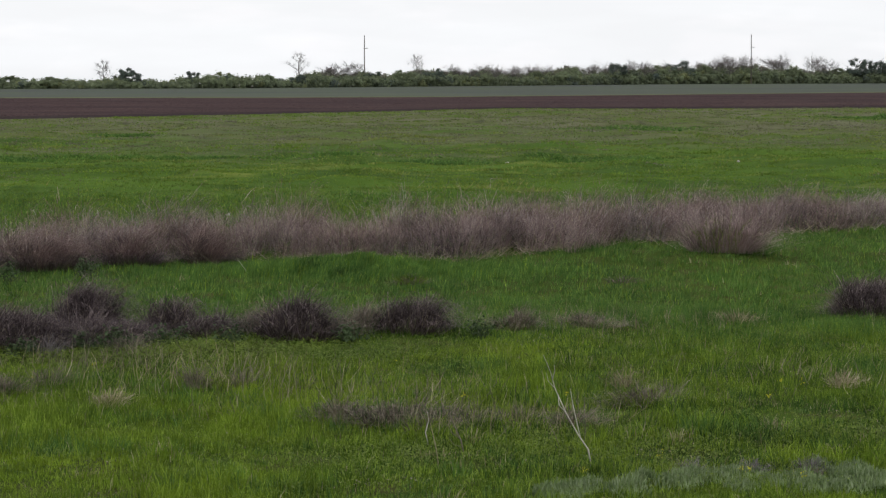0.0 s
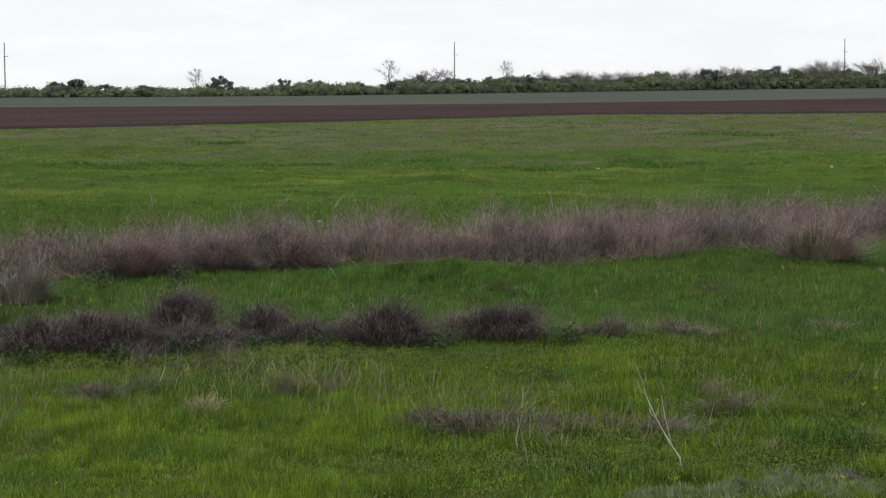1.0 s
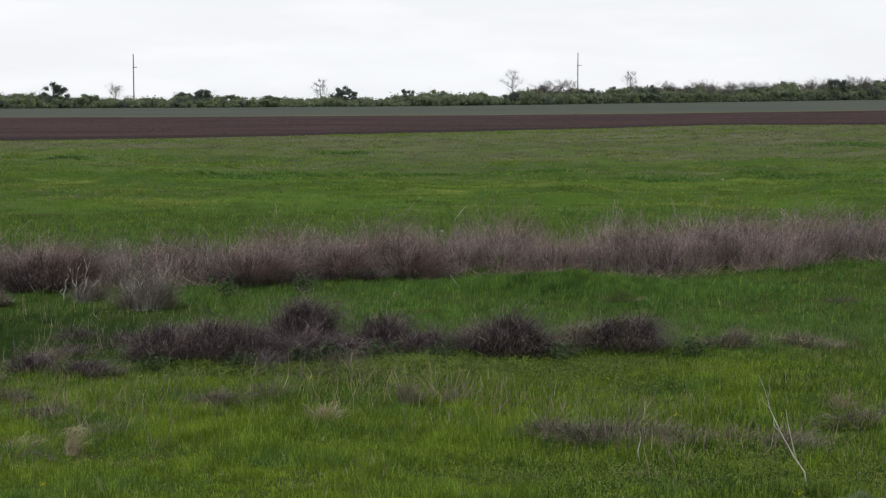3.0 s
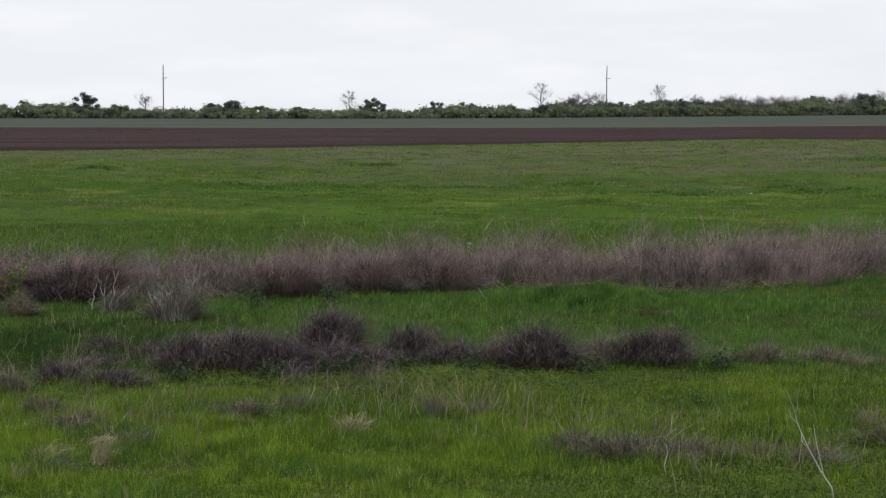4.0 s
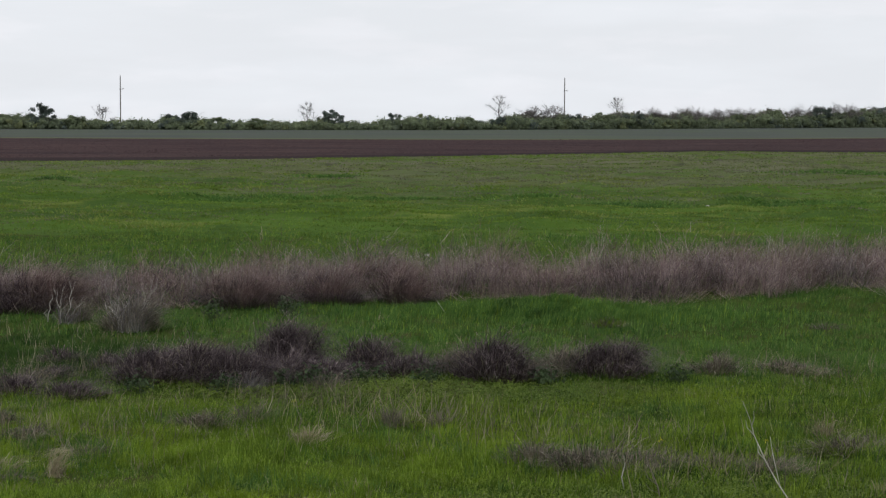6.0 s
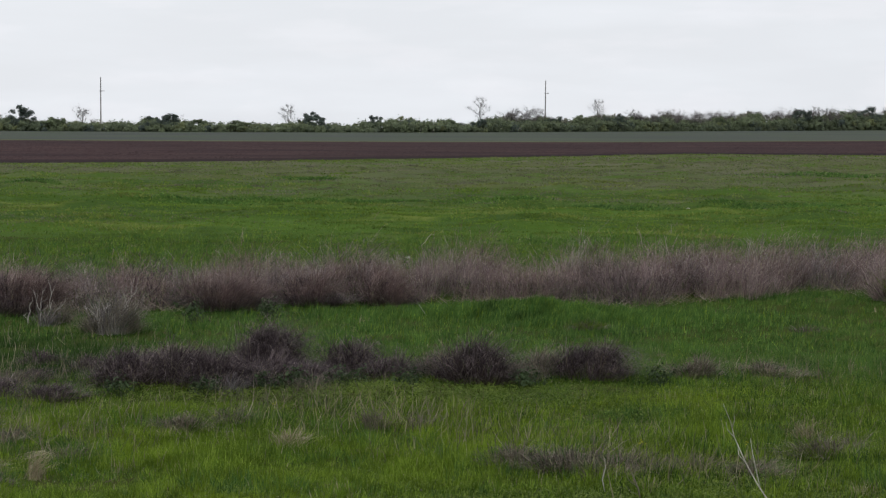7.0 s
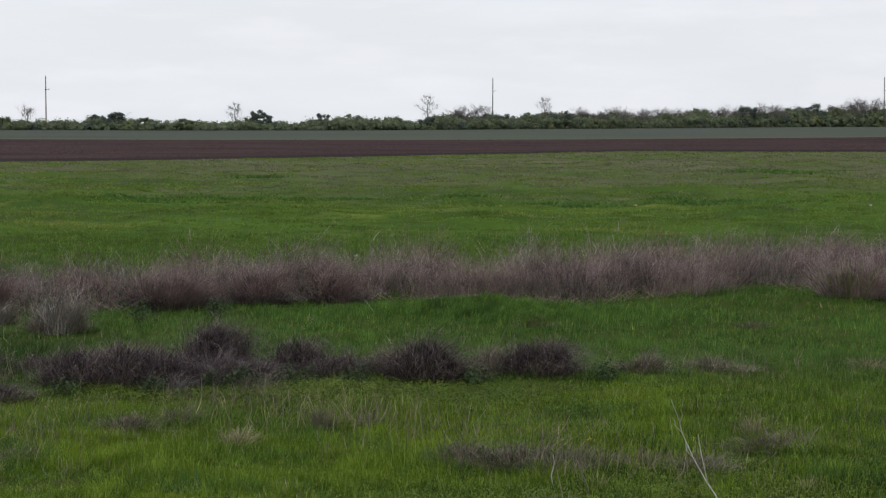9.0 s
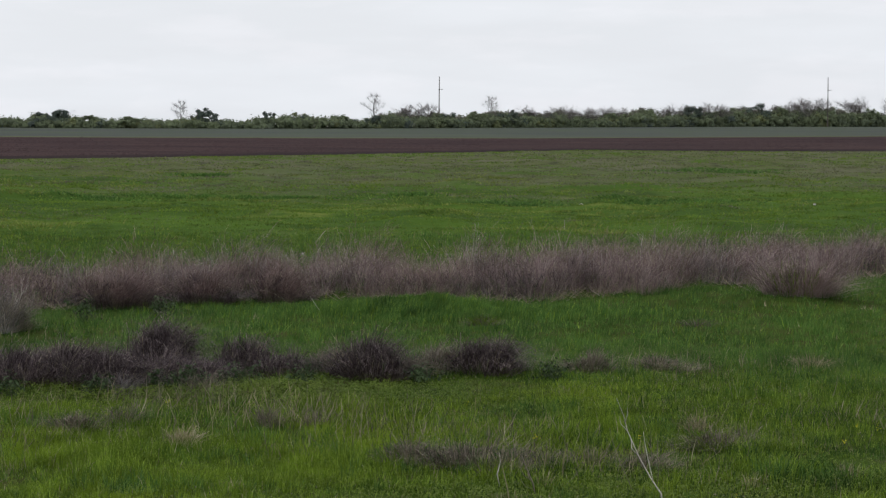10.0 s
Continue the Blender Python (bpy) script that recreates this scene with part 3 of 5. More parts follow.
far_meadow("far_grass", 44.0, 190.0, 300000, 9000, [GRASS_FAR, GRASS_DEEP, GRASS_LEMON, GRASS_DULL, GRASS_GREY], "grazed pasture grass in bright and dull drifts")


def leaf_litter(name, cx, cy, rx, ry, count, size, mat, label, lift=0.05, spots=0):
    """Low broad leaves lying in a drift."""
    x, y = cx + rng.normal(0, rx, count), cy + rng.normal(0, ry, count)
    if spots:
        sx, sy = scatter(14.2, 26.0, spots)
        own = rng.integers(0, spots, count)
        x, y = sx[own] + rng.normal(0, rx, count), sy[own] + rng.normal(0, ry, count)
    z = height(x, y) + rng.uniform(0.01, lift, count)
    a, s = rng.uniform(0, 6.28, count), size * rng.uniform(0.5, 1.5, count)
    tilt = rng.uniform(-0.5, 0.7, count)
    v = np.empty((count, 4, 3))
    for k, (p, q) in enumerate(((0, -0.5), (-0.32, 0.1), (0, 0.6), (0.32, 0.1))):
        v[:, k, 0] = x + s * (p * np.cos(a) - q * np.sin(a))
        v[:, k, 1] = y + s * (p * np.sin(a) + q * np.cos(a))
        v[:, k, 2] = z + s * q * tilt
    b = 4 * np.arange(count)[:, None]
    t = np.concatenate([b + [0, 3, 2], b + [0, 2, 1]], 1).reshape(-1, 3)
    return tagged(new(name, mesh_of(name, v.reshape(-1, 3), t, [mat])), label, "weeds", kind="stuff")


leaf_litter("low_weeds", -2.6, 22.1, 1.8, 0.6, 16000, 0.028, WEED, "low yellow-green weeds on thin turf", 0.08)
leaf_litter("low_weeds", 0.9, 16.6, 2.1, 0.8, 18000, 0.022, WEED, "low yellow-green weeds among short grass", 0.09)

leaf_litter("low_weeds", 0, 0, 0.22, 0.16, 46000, 0.020, WEED, "small yellow-green leaves scattered through the grass", 0.14, 700)
leaf_litter("low_weeds", -4.6, 22.6, 1.3, 0.35, 7000, 0.030, WEED, "low yellow-green weeds at the foot of shrubs", 0.10)
leaf_litter("low_weeds", 3.9, 17.2, 0.5, 0.25, 2600, 0.026, WEED, "low yellow-green weeds among short grass", 0.12)

leaf_litter("dry_litter", 0, 0, 0.20, 0.12, 6000, 0.018, GREY_STEMS, "scraps of dry straw lying in the grass", 0.06, 200)

# ---- reed bed ----
# the belt is made of rounded mounds, each of one tone, and each mound of clumps
mounds = 190
mx = -18.5 + 32.5 * ((np.arange(mounds) * 0.7548777) % 1)
mdepth = (np.arange(mounds) * 0.5698403) % 1
my = REED_FRONT(mx) + 0.35 * waves(mx, mx * 0, 3.2, 56) + 0.55 + mdepth * (3.1 + 0.7 * waves(mx, mx * 0, 4.0, 51))
mwide = rng.uniform(0.5, 1.05, mounds)
mtall = np.interp(mx, [-19, -9, -5, -2, 5, 8, 11, 14], [1.86, 1.84, 1.90, 2.08, 2.20, 1.85, 1.25, 1.05]) * rng.uniform(0.76, 1.04, mounds) * (0.82 + 0.18 * mdepth)
left_part = np.interp(mx, [-9, -3], [1.0, 0.0])
draw = rng.random(mounds)
mtone = np.select([draw < 0.14 + 0.10 * left_part, draw < 0.42, draw < 0.60], [2, 4, 5], 0)
clumps = 1500
mound_of = rng.integers(0, mounds, clumps)
ma, mq = rng.uniform(0, 6.28, clumps), np.sqrt(rng.random(clumps))
cx = mx[mound_of] + mwide[mound_of] * mq * np.cos(ma)
cy = my[mound_of] + 0.75 * mwide[mound_of] * mq * np.sin(ma)
csize = rng.uniform(0.12, 0.36, clumps)
ctall = mtall[mound_of] * (1.04 - 0.34 * mq ** 2) * rng.uniform(0.78, 1.02, clumps)
cbias = rng.normal(0.15, 0.28, mounds)[mound_of] + 0.35 * mq * np.cos(ma) + rng.normal(0, 0.2, clumps)
own = rng.integers(0, clumps, 150000)
n = len(own)
a, q = rng.uniform(0, 6.28, n), np.sqrt(rng.random(n))
x, y = cx[own] + csize[own] * q * np.cos(a), cy[own] + csize[own] * q * np.sin(a)
lx, ly = 0.85 * q * np.cos(a) + cbias[own] + rng.normal(0, 0.30, n), 0.85 * q * np.sin(a) + rng.normal(0, 0.30, n)
h = ctall[own] * (1.05 - 0.40 * q) * rng.uniform(0.30, 0.92, n) ** 0.8
z = height(x, y)
# some rise from the ground, the others are side shoots and broken tops hung up in the tangle
hung = rng.random(n) < 0.55
lift = np.where(hung, h * rng.uniform(0.25, 0.85, n), -0.02)
h = np.where(hung, h * rng.uniform(0.14, 0.4, n), h)
base = np.stack([x, y, z + lift], 1)
side = np.where(hung, 1.2, 0.75)
rise = np.where(hung, rng.uniform(-0.2, 1.0, n), np.sqrt(1 - np.hypot(lx, ly).clip(0, 0.85) ** 2))
tip = np.stack([x + lx * h * side, y + ly * h * side, z + lift + h * rise], 1)
bow = np.stack([-0.10 * lx * h, -0.10 * ly * h, 0.16 * h * np.hypot(lx, ly)], 1) + rng.normal(0, 0.035, (n, 3))
v, t = ribbons(base, tip, rng.uniform(0.004, 0.0095, n), bow, 3)
kind_of = mtone[mound_of[own]]
kind_of[rng.random(n) < 0.07] = 1
# a third of the low, short stems darker: the belt darkens towards its foot
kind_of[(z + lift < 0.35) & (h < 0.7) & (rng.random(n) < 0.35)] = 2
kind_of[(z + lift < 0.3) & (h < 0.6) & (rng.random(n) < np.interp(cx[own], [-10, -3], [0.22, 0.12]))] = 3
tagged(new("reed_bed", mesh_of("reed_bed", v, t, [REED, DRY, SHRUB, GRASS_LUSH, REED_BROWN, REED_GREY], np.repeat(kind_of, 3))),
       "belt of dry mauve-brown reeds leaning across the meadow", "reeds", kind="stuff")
# broken reeds lying along the foot of the belt
n = 1500
x = rng.uniform(-17, 13, n)
y = REED_FRONT(x) + rng.normal(0.1, 0.25, n)
a = rng.normal(0.1, 0.5, n) + math.pi * (rng.random(n) < 0.5)
ln = rng.uniform(0.3, 0.9, n)
z = height(x, y)
base = np.stack([x, y, z + 0.03], 1)
tip = np.stack([x + ln * np.cos(a), y + 0.5 * ln * np.sin(a), z + rng.uniform(0.05, 0.4, n)], 1)
v, t = stems(base, tip, rng.uniform(0.006, 0.014, n), np.stack([0 * x, 0 * x, rng.uniform(0, 0.12, n)], 1), 3)
tagged(new("fallen_reeds", mesh_of("fallen_reeds", v, t, [DRY, REED], np.repeat((rng.random(n) < 0.5).astype(int), len(t) // n))),
       "pale broken reeds lying at the foot of the belt", "reeds", kind="stuff")


# ---- dead shrubs and tufts ----
def fan(count, rx, ry, tall, spread, wide, droop=0.15, points=4, side=0.0, tangle=0.16, clumps=0):
    """Stems fanning out of a patch rx by ry, more or less tangled."""
    a, q = rng.uniform(0, 6.28, count), np.sqrt(rng.random(count))
    bx, by = rx * q * np.cos(a), ry * q * np.sin(a)
    ox, oy, grown = bx * (1 + spread), by * (1 + spread), np.ones(count)
    if clumps:
        # several crowns of unequal height and lean make up one shrub
        ca, cq = rng.uniform(0, 6.28, clumps), np.sqrt(rng.random(clumps))
        own = rng.integers(0, clumps, count)
        cx, cy, cr = rx * cq * np.cos(ca), ry * cq * np.sin(ca), rng.uniform(0.18, 0.48, clumps)
        bx, by = cx[own] + cr[own] * rx * q * np.cos(a), cy[own] + cr[own] * ry * q * np.sin(a)
        ox = bx + cr[own] * rx * q * np.cos(a) * spread * 2 + (rng.normal(0, 0.22, clumps) * tall)[own]
        oy = by + cr[own] * ry * q * np.sin(a) * spread * 2
        grown = (rng.uniform(0.5, 1.2, clumps) * (1.08 - 0.30 * cq))[own]
    up = tall * rng.uniform(0.42, 1.0, count) * (1.05 - (0.30 if clumps else 0.45) * q) * grown
    ox = ox + rng.normal(0, tangle * tall, count) + side * up
    oy = oy + rng.normal(0, tangle * tall, count)
    base = np.stack([bx * 0.75, by * 0.75, np.full(count, -0.03)], 1)
    tip = np.stack([ox, oy, up], 1)
    bow = np.stack([-0.2 * (ox - bx), -0.2 * (oy - by), droop * up * rng.uniform(0.2, 1.0, count)], 1) + rng.normal(0, 0.25 * tangle * tall, (count, 3))
    return ribbons(base, tip, wide * rng.uniform(0.5, 1.4, count), bow, points)


def arched(count, rx, ry, tall, side, wide):
    """Long stems that rise from the middle and arch over outwards, most of them to the side that the shrub leans to."""
    a = rng.uniform(0, 6.28, count)
    q = rng.uniform(0.35, 1.0, count)
    base = np.stack([rng.normal(-0.25 * side * rx, 0.28 * rx, count), rng.normal(0, 0.25 * ry, count), np.full(count, -0.03)], 1)
    tip = np.stack([base[:, 0] + 1.05 * rx * q * np.cos(a) + side * rx * rng.uniform(0.5, 2.2, count), base[:, 1] + 1.05 * ry * q * np.sin(a), tall * rng.uniform(0.15, 0.75, count) * (1.1 - 0.4 * q)], 1)
    rise = tall * rng.uniform(0.45, 0.85, count) * (1.15 - 0.35 * q)
    bow = np.stack([-0.12 * (tip[:, 0] - base[:, 0]), -0.12 * (tip[:, 1] - base[:, 1]), np.maximum(rise - 0.5 * tip[:, 2], 0.02)], 1) + rng.normal(0, 0.03 * tall, (count, 3))
    return ribbons(base, tip, wide * rng.uniform(0.5, 1.4, count), bow, 5)


def dead_shrub(x, y, rx, tall, side=0.0, green=0.0, label="dense mound of dead brown shrub stems in the grass", turn=0.0, pale=False):
    dense = 0.45 if x < -7 and 21 < y < 26 else 0.6 if green > 0.9 else 0.65 if y > 34 else 0.26 if y < 20.5 else 0.6 if y < 21.6 else 0.5 if 0.4 <= green < 0.9 else 0.8
    wood = GRASS_LUSH if green > 1.2 else GREY_STEMS if y < 20.5 or 0.4 <= green < 0.9 else REED_BROWN if y > 29 and x < -10 else REED_BROWN if y > 29 else SHRUB
    if pale:
        dense, wood = 0.36, REED
    ob = thing("dead_shrub", label, "shrub", "dead shrubs in the meadow")
    ob.matrix_world = pose(x, y, float(height(x, y)), 0, 0, turn)
    ry = rx * 0.6
    part("stem_mass", mesh_of("stem_mass", *fan(int((2500 if wood is SHRUB else 3600) * dense * rx * (tall + 0.3)), rx * 0.75, ry * 0.75, tall * 1.15, 0.90, 0.0062, 0.45, side=side + 0.08, tangle=0.34, points=4, clumps=int(3 + 4 * rx)), [wood]), ob, kind="stuff")
    part("thatch", mesh_of("thatch", *join(fan(int(3400 * dense * rx), rx * 0.95, ry * 0.95, tall * 0.42, 0.4, 0.0075, 0.9, side=side, tangle=0.6, points=3), fan(int(2600 * dense * rx), rx * 0.6, ry * 0.6, tall * 0.62, 0.2, 0.0085, 0.9, side=side, tangle=0.4, points=3)), [SHRUB if wood in (SHRUB, REED_BROWN) else REED if pale else GREY_STEMS]), ob, kind="stuff")
    part("dry_blade_mass", mesh_of("dry_blade_mass", *fan(int(300 * dense * rx), rx * 0.75, ry * 0.75, tall * 0.85, 0.5, 0.005, 0.5, side=side, tangle=0.45, points=3), [DRY]), ob, "pale dry blades", "stuff")
    if wood is SHRUB:
        part("arched_stem_mass", mesh_of("arched_stem_mass", *arched(int(850 * dense * rx * (tall + 0.3)), rx, ry, tall, side + 0.15, 0.0065), [SHRUB]), ob, "long arching dead stems", "stuff")
    if green:
        part("green_growth", mesh_of("green_growth", *fan(int((800 if pale else 700 if green > 0.9 else 500) * green * rx), rx * 0.8, ry * 0.8, tall * 0.85, 0.4, 0.010, 0.2), [GRASS if pale or green > 0.8 else GRASS_LUSH]), ob, "fresh green shoots", "stuff")
    return ob


SHRUBS = [
    # x, y, half width, height, lean, green
    (-6.50, 23.0, 0.64, 0.62, 0.12, 0.0), (-5.85, 23.2, 0.70, 0.60, 0.15, 0.0), (-4.95, 24.3, 0.66, 0.76, 0.20, 0.0), (-4.30, 23.2, 0.50, 0.44, 0.3, 0.2),
    (-3.70, 24.0, 0.50, 0.70, 0.20, 0.1), (-3.15, 23.6, 0.46, 0.42, 0.3, 0.35), (-1.92, 23.5, 0.68, 0.66, 0.12, 0.15), (-1.45, 23.5, 0.40, 0.36, 0.3, 0.4), (-0.45, 23.9, 0.64, 0.62, 0.25, 0.1),
    (6.35, 26.0, 0.80, 0.72, 0.05, 0.05), (5.45, 34.5, 0.90, 1.05, 0.05, 0.45), (-7.25, 21.9, 0.50, 0.30, 0.2, 0.35), (-8.1, 22.1, 0.50, 0.34, 0.3, 0.35),
    (-0.55, 18.1, 0.55, 0.40, 0.15, 0.3), (-1.10, 18.3, 0.50, 0.34, 0.2, 0.5), (2.25, 19.2, 0.70, 0.27, 0.12, 0.88),
    (1.02, 24.2, 0.42, 0.36, 0.15, 0.55), (-0.55, 30.2, 0.35, 0.28, 0.0, 1.5), (2.0, 24.7, 0.66, 0.22, 0.2, 0.75),
    (-5.30, 22.9, 0.62, 0.54, 0.3, 0.0), (-2.55, 23.9, 0.5, 0.50, 0.1, 0.4), (-1.1, 24.0, 0.45, 0.45, 0.2, 0.6),
    (-12.6, 30.6, 1.2, 0.95, 0.1, 0.0), (-11.0, 30.7, 1.1, 0.95, 0.05, 0.0), (-7.4, 32.4, 1.1, 0.80, 0.1, 0.1), (-6.0, 33.2, 0.9, 0.7, 0.1, 0.2), (-4.6, 34.2, 0.8, 0.65, 0.1, 0.1),
    (-8.35, 28.3, 0.62, 0.72, 0.12, 0.45), (-9.75, 29.6, 0.35, 0.45, 0.1, 0.45), (-11.1, 28.5, 0.45, 0.40, 0.1, 0.6), (-4.75, 23.4, 0.6, 0.44, 0.25, 0.0), (-6.3, 24.4, 0.7, 0.55, 0.1, 0.5), (-7.35, 24.0, 0.38, 0.34, 0.1, 0.35), (-8.3, 24.6, 0.40, 0.30, 0.1, 0.38), (-7.9, 23.2, 0.4, 0.26, 0.2, 0.38), (-8.5, 21.4, 0.4, 0.36, 0.1, 0.4), (1.3, 18.0, 0.45, 0.2, 0.1, 0.6), (-0.05, 18.0, 0.5, 0.30, 0.1, 0.5), (-7.0, 19.4, 0.45, 0.22, 0.4, 0.5), (-5.1, 20.1, 0.40, 0.30, 0.2, 0.5), (-6.3, 17.1, 0.28, 0.20, 0.3, 0.5), (-7.6, 20.3, 0.4, 0.24, 0.3, 0.5),
]
for k, (x, y, rx, tall, side, green) in enumerate(SHRUBS):
    dead_shrub(x, y, rx, tall, side, green, label=("pale dry shrub with green shoots before the reeds" if x == 5.45 else "dead brown shrub with green shoots growing through" if green > 0.25 else "dense mound of dead brown shrub stems in the grass"), turn=20 * math.sin(3 * k), pale=x == 5.45)


def dry_tuft(x, y, radius, tall, count=260, side=0.1, mat=None, label="pale dry grass tuft in green meadow"):
    ob = new("dry_tuft", mesh_of("dry_tuft", *fan(int(0.9 * count), radius, radius * 0.7, tall, 0.9, 0.006, 0.45, side=side, tangle=0.34), [mat or DRY]))
    ob.matrix_world = pose(x, y, float(height(x, y)))
    return tagged(ob, label, "grass tuft", "dry tufts in the meadow")


for x, y, r, tall, count, side in (
    (-2.85, 20.2, 0.16, 0.34, 200, 0.1), (-3.65, 19.2, 0.16, 0.28, 260, 0.5), (-6.55, 17.5, 0.15, 0.26, 220, 0.9),
    (4.55, 19.9, 0.18, 0.24, 240, 0.2), (2.05, 19.9, 0.14, 0.32, 160, 0.1), (-8.0, 22.6, 0.25, 0.40, 260, 0.2), (-4.0, 22.4, 0.25, 0.35, 200, 0.4),
    (4.2, 25.2, 0.3, 0.22, 220, 0.1), (-2.3, 20.2, 0.2, 0.26, 200, 0.2), (-5.9, 18.5, 0.2, 0.22, 200, 0.7), (-4.6, 20.5, 0.22, 0.3, 200, 0.3),
    (3.1, 30.4, 0.3, 0.15, 200, 0.3), (-0.2, 17.6, 0.22, 0.26, 160, 0.1), (0.3, 17.9, 0.2, 0.24, 150, 0.1), (0.75, 18.1, 0.25, 0.22, 160, 0.0),
):
    dry_tuft(x, y, r, tall, count, side, SHRUB if y > 30 else GREY_STEMS if x < -7 or count == 200 or count < 165 and y < 19 else STRAW if (side > 0.45 or count == 240) else DRY,
             "dark flattened dead stems on a bare patch" if y > 30 else "pale dry grass tuft in green meadow")


def lodged_straw(x, y, size):
    """A tuft of old straw bent over to one side, with a swathe fallen back across it."""
    n = 120
    base = np.stack([rng.normal(0, 0.06, n), rng.normal(0, 0.05, n), np.full(n, -0.02)], 1)
    tip = np.stack([rng.normal(0.20, 0.13, n), rng.normal(0, 0.12, n), rng.uniform(0.10, 0.36, n)], 1)
    bow = np.stack([rng.normal(-0.06, 0.02, n), rng.normal(0, 0.02, n), rng.uniform(0.03, 0.10, n)], 1)
    standing = ribbons(base * size, tip * size, rng.uniform(0.004, 0.008, n), bow * size, 4)
    n = 45
    base = np.stack([rng.normal(0.16, 0.05, n), rng.normal(0, 0.04, n), rng.uniform(0.28, 0.36, n)], 1)
    tip = base + np.stack([rng.uniform(-0.42, -0.12, n), rng.normal(0, 0.05, n), rng.uniform(-0.16, -0.04, n)], 1)
    fallen = ribbons(base * size, tip * size, rng.uniform(0.004, 0.008, n), np.stack([np.zeros(n), np.zeros(n), rng.uniform(0.01, 0.05, n)], 1) * size, 4)
    ob = new("dry_tuft", mesh_of("dry_tuft", *join(standing, fallen), [STRAW]))
    ob.matrix_world = pose(x, y, float(height(x, y)))
    return tagged(ob, "bent-over tuft of pale old straw in the meadow", "grass tuft", "dry tufts in the meadow")


lodged_straw(-5.98, 17.5, 0.9)

# thin dead weed stems standing in the meadow
patches = ((-2.6, 20.6, 0.9, 0.5, 420), (-6.6, 19.6, 1.3, 0.9, 650), (-7.9, 23.6, 0.9, 1.1, 420), (-0.6, 19.3, 0.9, 0.4, 260), (-4.3, 21.6, 0.8, 0.5, 260), (0.6, 17.9, 0.7, 0.4, 260), (2.0, 24.5, 1.2, 0.4, 260), (4.4, 20.6, 1.2, 0.8, 200), (-8.6, 27.0, 1.0, 1.0, 140))
x = np.concatenate([rng.normal(a, c, n) for a, b, c, d, n in patches])
y = np.concatenate([rng.normal(b, d, n) for a, b, c, d, n in patches])
n = len(x)
z, up = height(x, y), rng.uniform(0.10, 0.34, n)
base = np.stack([x, y, z - 0.01], 1)
tip = np.stack([x + rng.normal(0.04, 0.10, n), y + rng.normal(0, 0.06, n), z + up], 1)
v, t = ribbons(base, tip, rng.uniform(0.004, 0.010, n), rng.normal(0, 0.02, (n, 3)), 3)
tagged(new("dry_weed_stems", mesh_of("dry_weed_stems", v, t, [GREY_STEMS, DRY], np.repeat((rng.random(n) < 0.4).astype(int), 3))),
       "thin grey dead weed stems standing in the grass", "weeds", kind="stuff")

# ---- bleached stalks ----
def stalk_line(points, wide, sides=5):
    """A tapering round twig along points."""
    pts = [Vector(p) for p in points]
    v, t = [], []
    for k, p in enumerate(pts):
        r = wide / 2 * (1 - 0.7 * k / (len(pts) - 1))
        for s in range(sides):
            a = 2 * math.pi * s / sides
            v.append((p.x + r * math.cos(a), p.y + r * math.sin(a), p.z + 0.2 * r * math.sin(a)))
    for k in range(len(pts) - 1):
        for s in range(sides):
            p, q = k * sides + s, k * sides + (s + 1) % sides
            t += [(p, q, q + sides), (p, q + sides, p + sides)]
    t += [(0, s + 1, s) for s in range(1, sides - 1)]
    return np.array(v, float), np.array(t)


def dead_stalk(x, y, twigs, label, wide=0.014, mat=None):
    """twigs: lists of points from the root upwards; the first is the main stem."""
    ob = thing("dead_stalk", label, "dry plant", "bleached dry stalks")
    ob.matrix_world = pose(x, y, float(height(x, y)))
    for k, twig in enumerate(twigs):
        part("stem" if k == 0 else "branch", mesh_of("stem", *stalk_line(twig, wide * (1 if k == 0 else 0.65)), [mat or BLEACHED], smooth=True), ob)
    return ob


dead_stalk(1.36, 16.0, [
    [(0, 0, -0.03), (-0.03, 0, 0.16), (-0.12, 0.02, 0.29), (-0.235, 0.03, 0.495), (-0.337, 0.05, 0.72), (-0.37, 0.06, 0.85), (-0.44, 0.08, 1.02)],
    [(-0.10, 0.02, 0.26), (-0.135, -0.02, 0.40), (-0.165, -0.02, 0.53), (-0.185, -0.02, 0.63), (-0.20, -0.03, 0.73)],
    [(-0.235, 0.03, 0.495), (-0.30, 0.03, 0.57), (-0.305, 0.03, 0.65)],
    [(-0.337, 0.05, 0.72), (-0.40, 0.03, 0.79), (-0.415, 0.03, 0.86)],
    [(-0.36, 0.05, 0.80), (-0.34, 0.03, 0.88), (-0.345, 0.03, 0.94)],
], "tall bleached forked dry stalk leaning in the grass", 0.017)
dead_stalk(1.13, 16.8, [[(0, 0, -0.02), (-0.05, 0, 0.12), (-0.12, 0, 0.26), (-0.16, 0.02, 0.36), (-0.20, 0.02, 0.48), (-0.23, 0.02, 0.61)]], "thin grey dry stalk leaning in the grass", 0.008, GREY_STEMS)
dead_stalk(0.20, 16.35, [
    [(0, 0, -0.02), (-0.03, 0, 0.14), (-0.115, 0, 0.34), (-0.14, 0, 0.40), (-0.20, 0, 0.45), (-0.22, 0, 0.54), (-0.19, 0, 0.63)],
    [(-0.14, 0, 0.40), (-0.07, 0, 0.43), (-0.03, 0, 0.50), (0.00, 0, 0.57)],
    [(-0.10, 0, 0.30), (-0.05, 0, 0.36), (-0.05, 0, 0.44)],
    [(-0.04, 0, 0.16), (-0.12, 0, 0.22), (-0.15, 0, 0.30), (-0.13, 0, 0.36)],
    [(-0.02, 0, 0.08), (-0.10, 0, 0.11), (-0.15, 0, 0.18)],
], "forked grey-brown dry weed stalk in the grass", 0.016, GREY_STEMS)
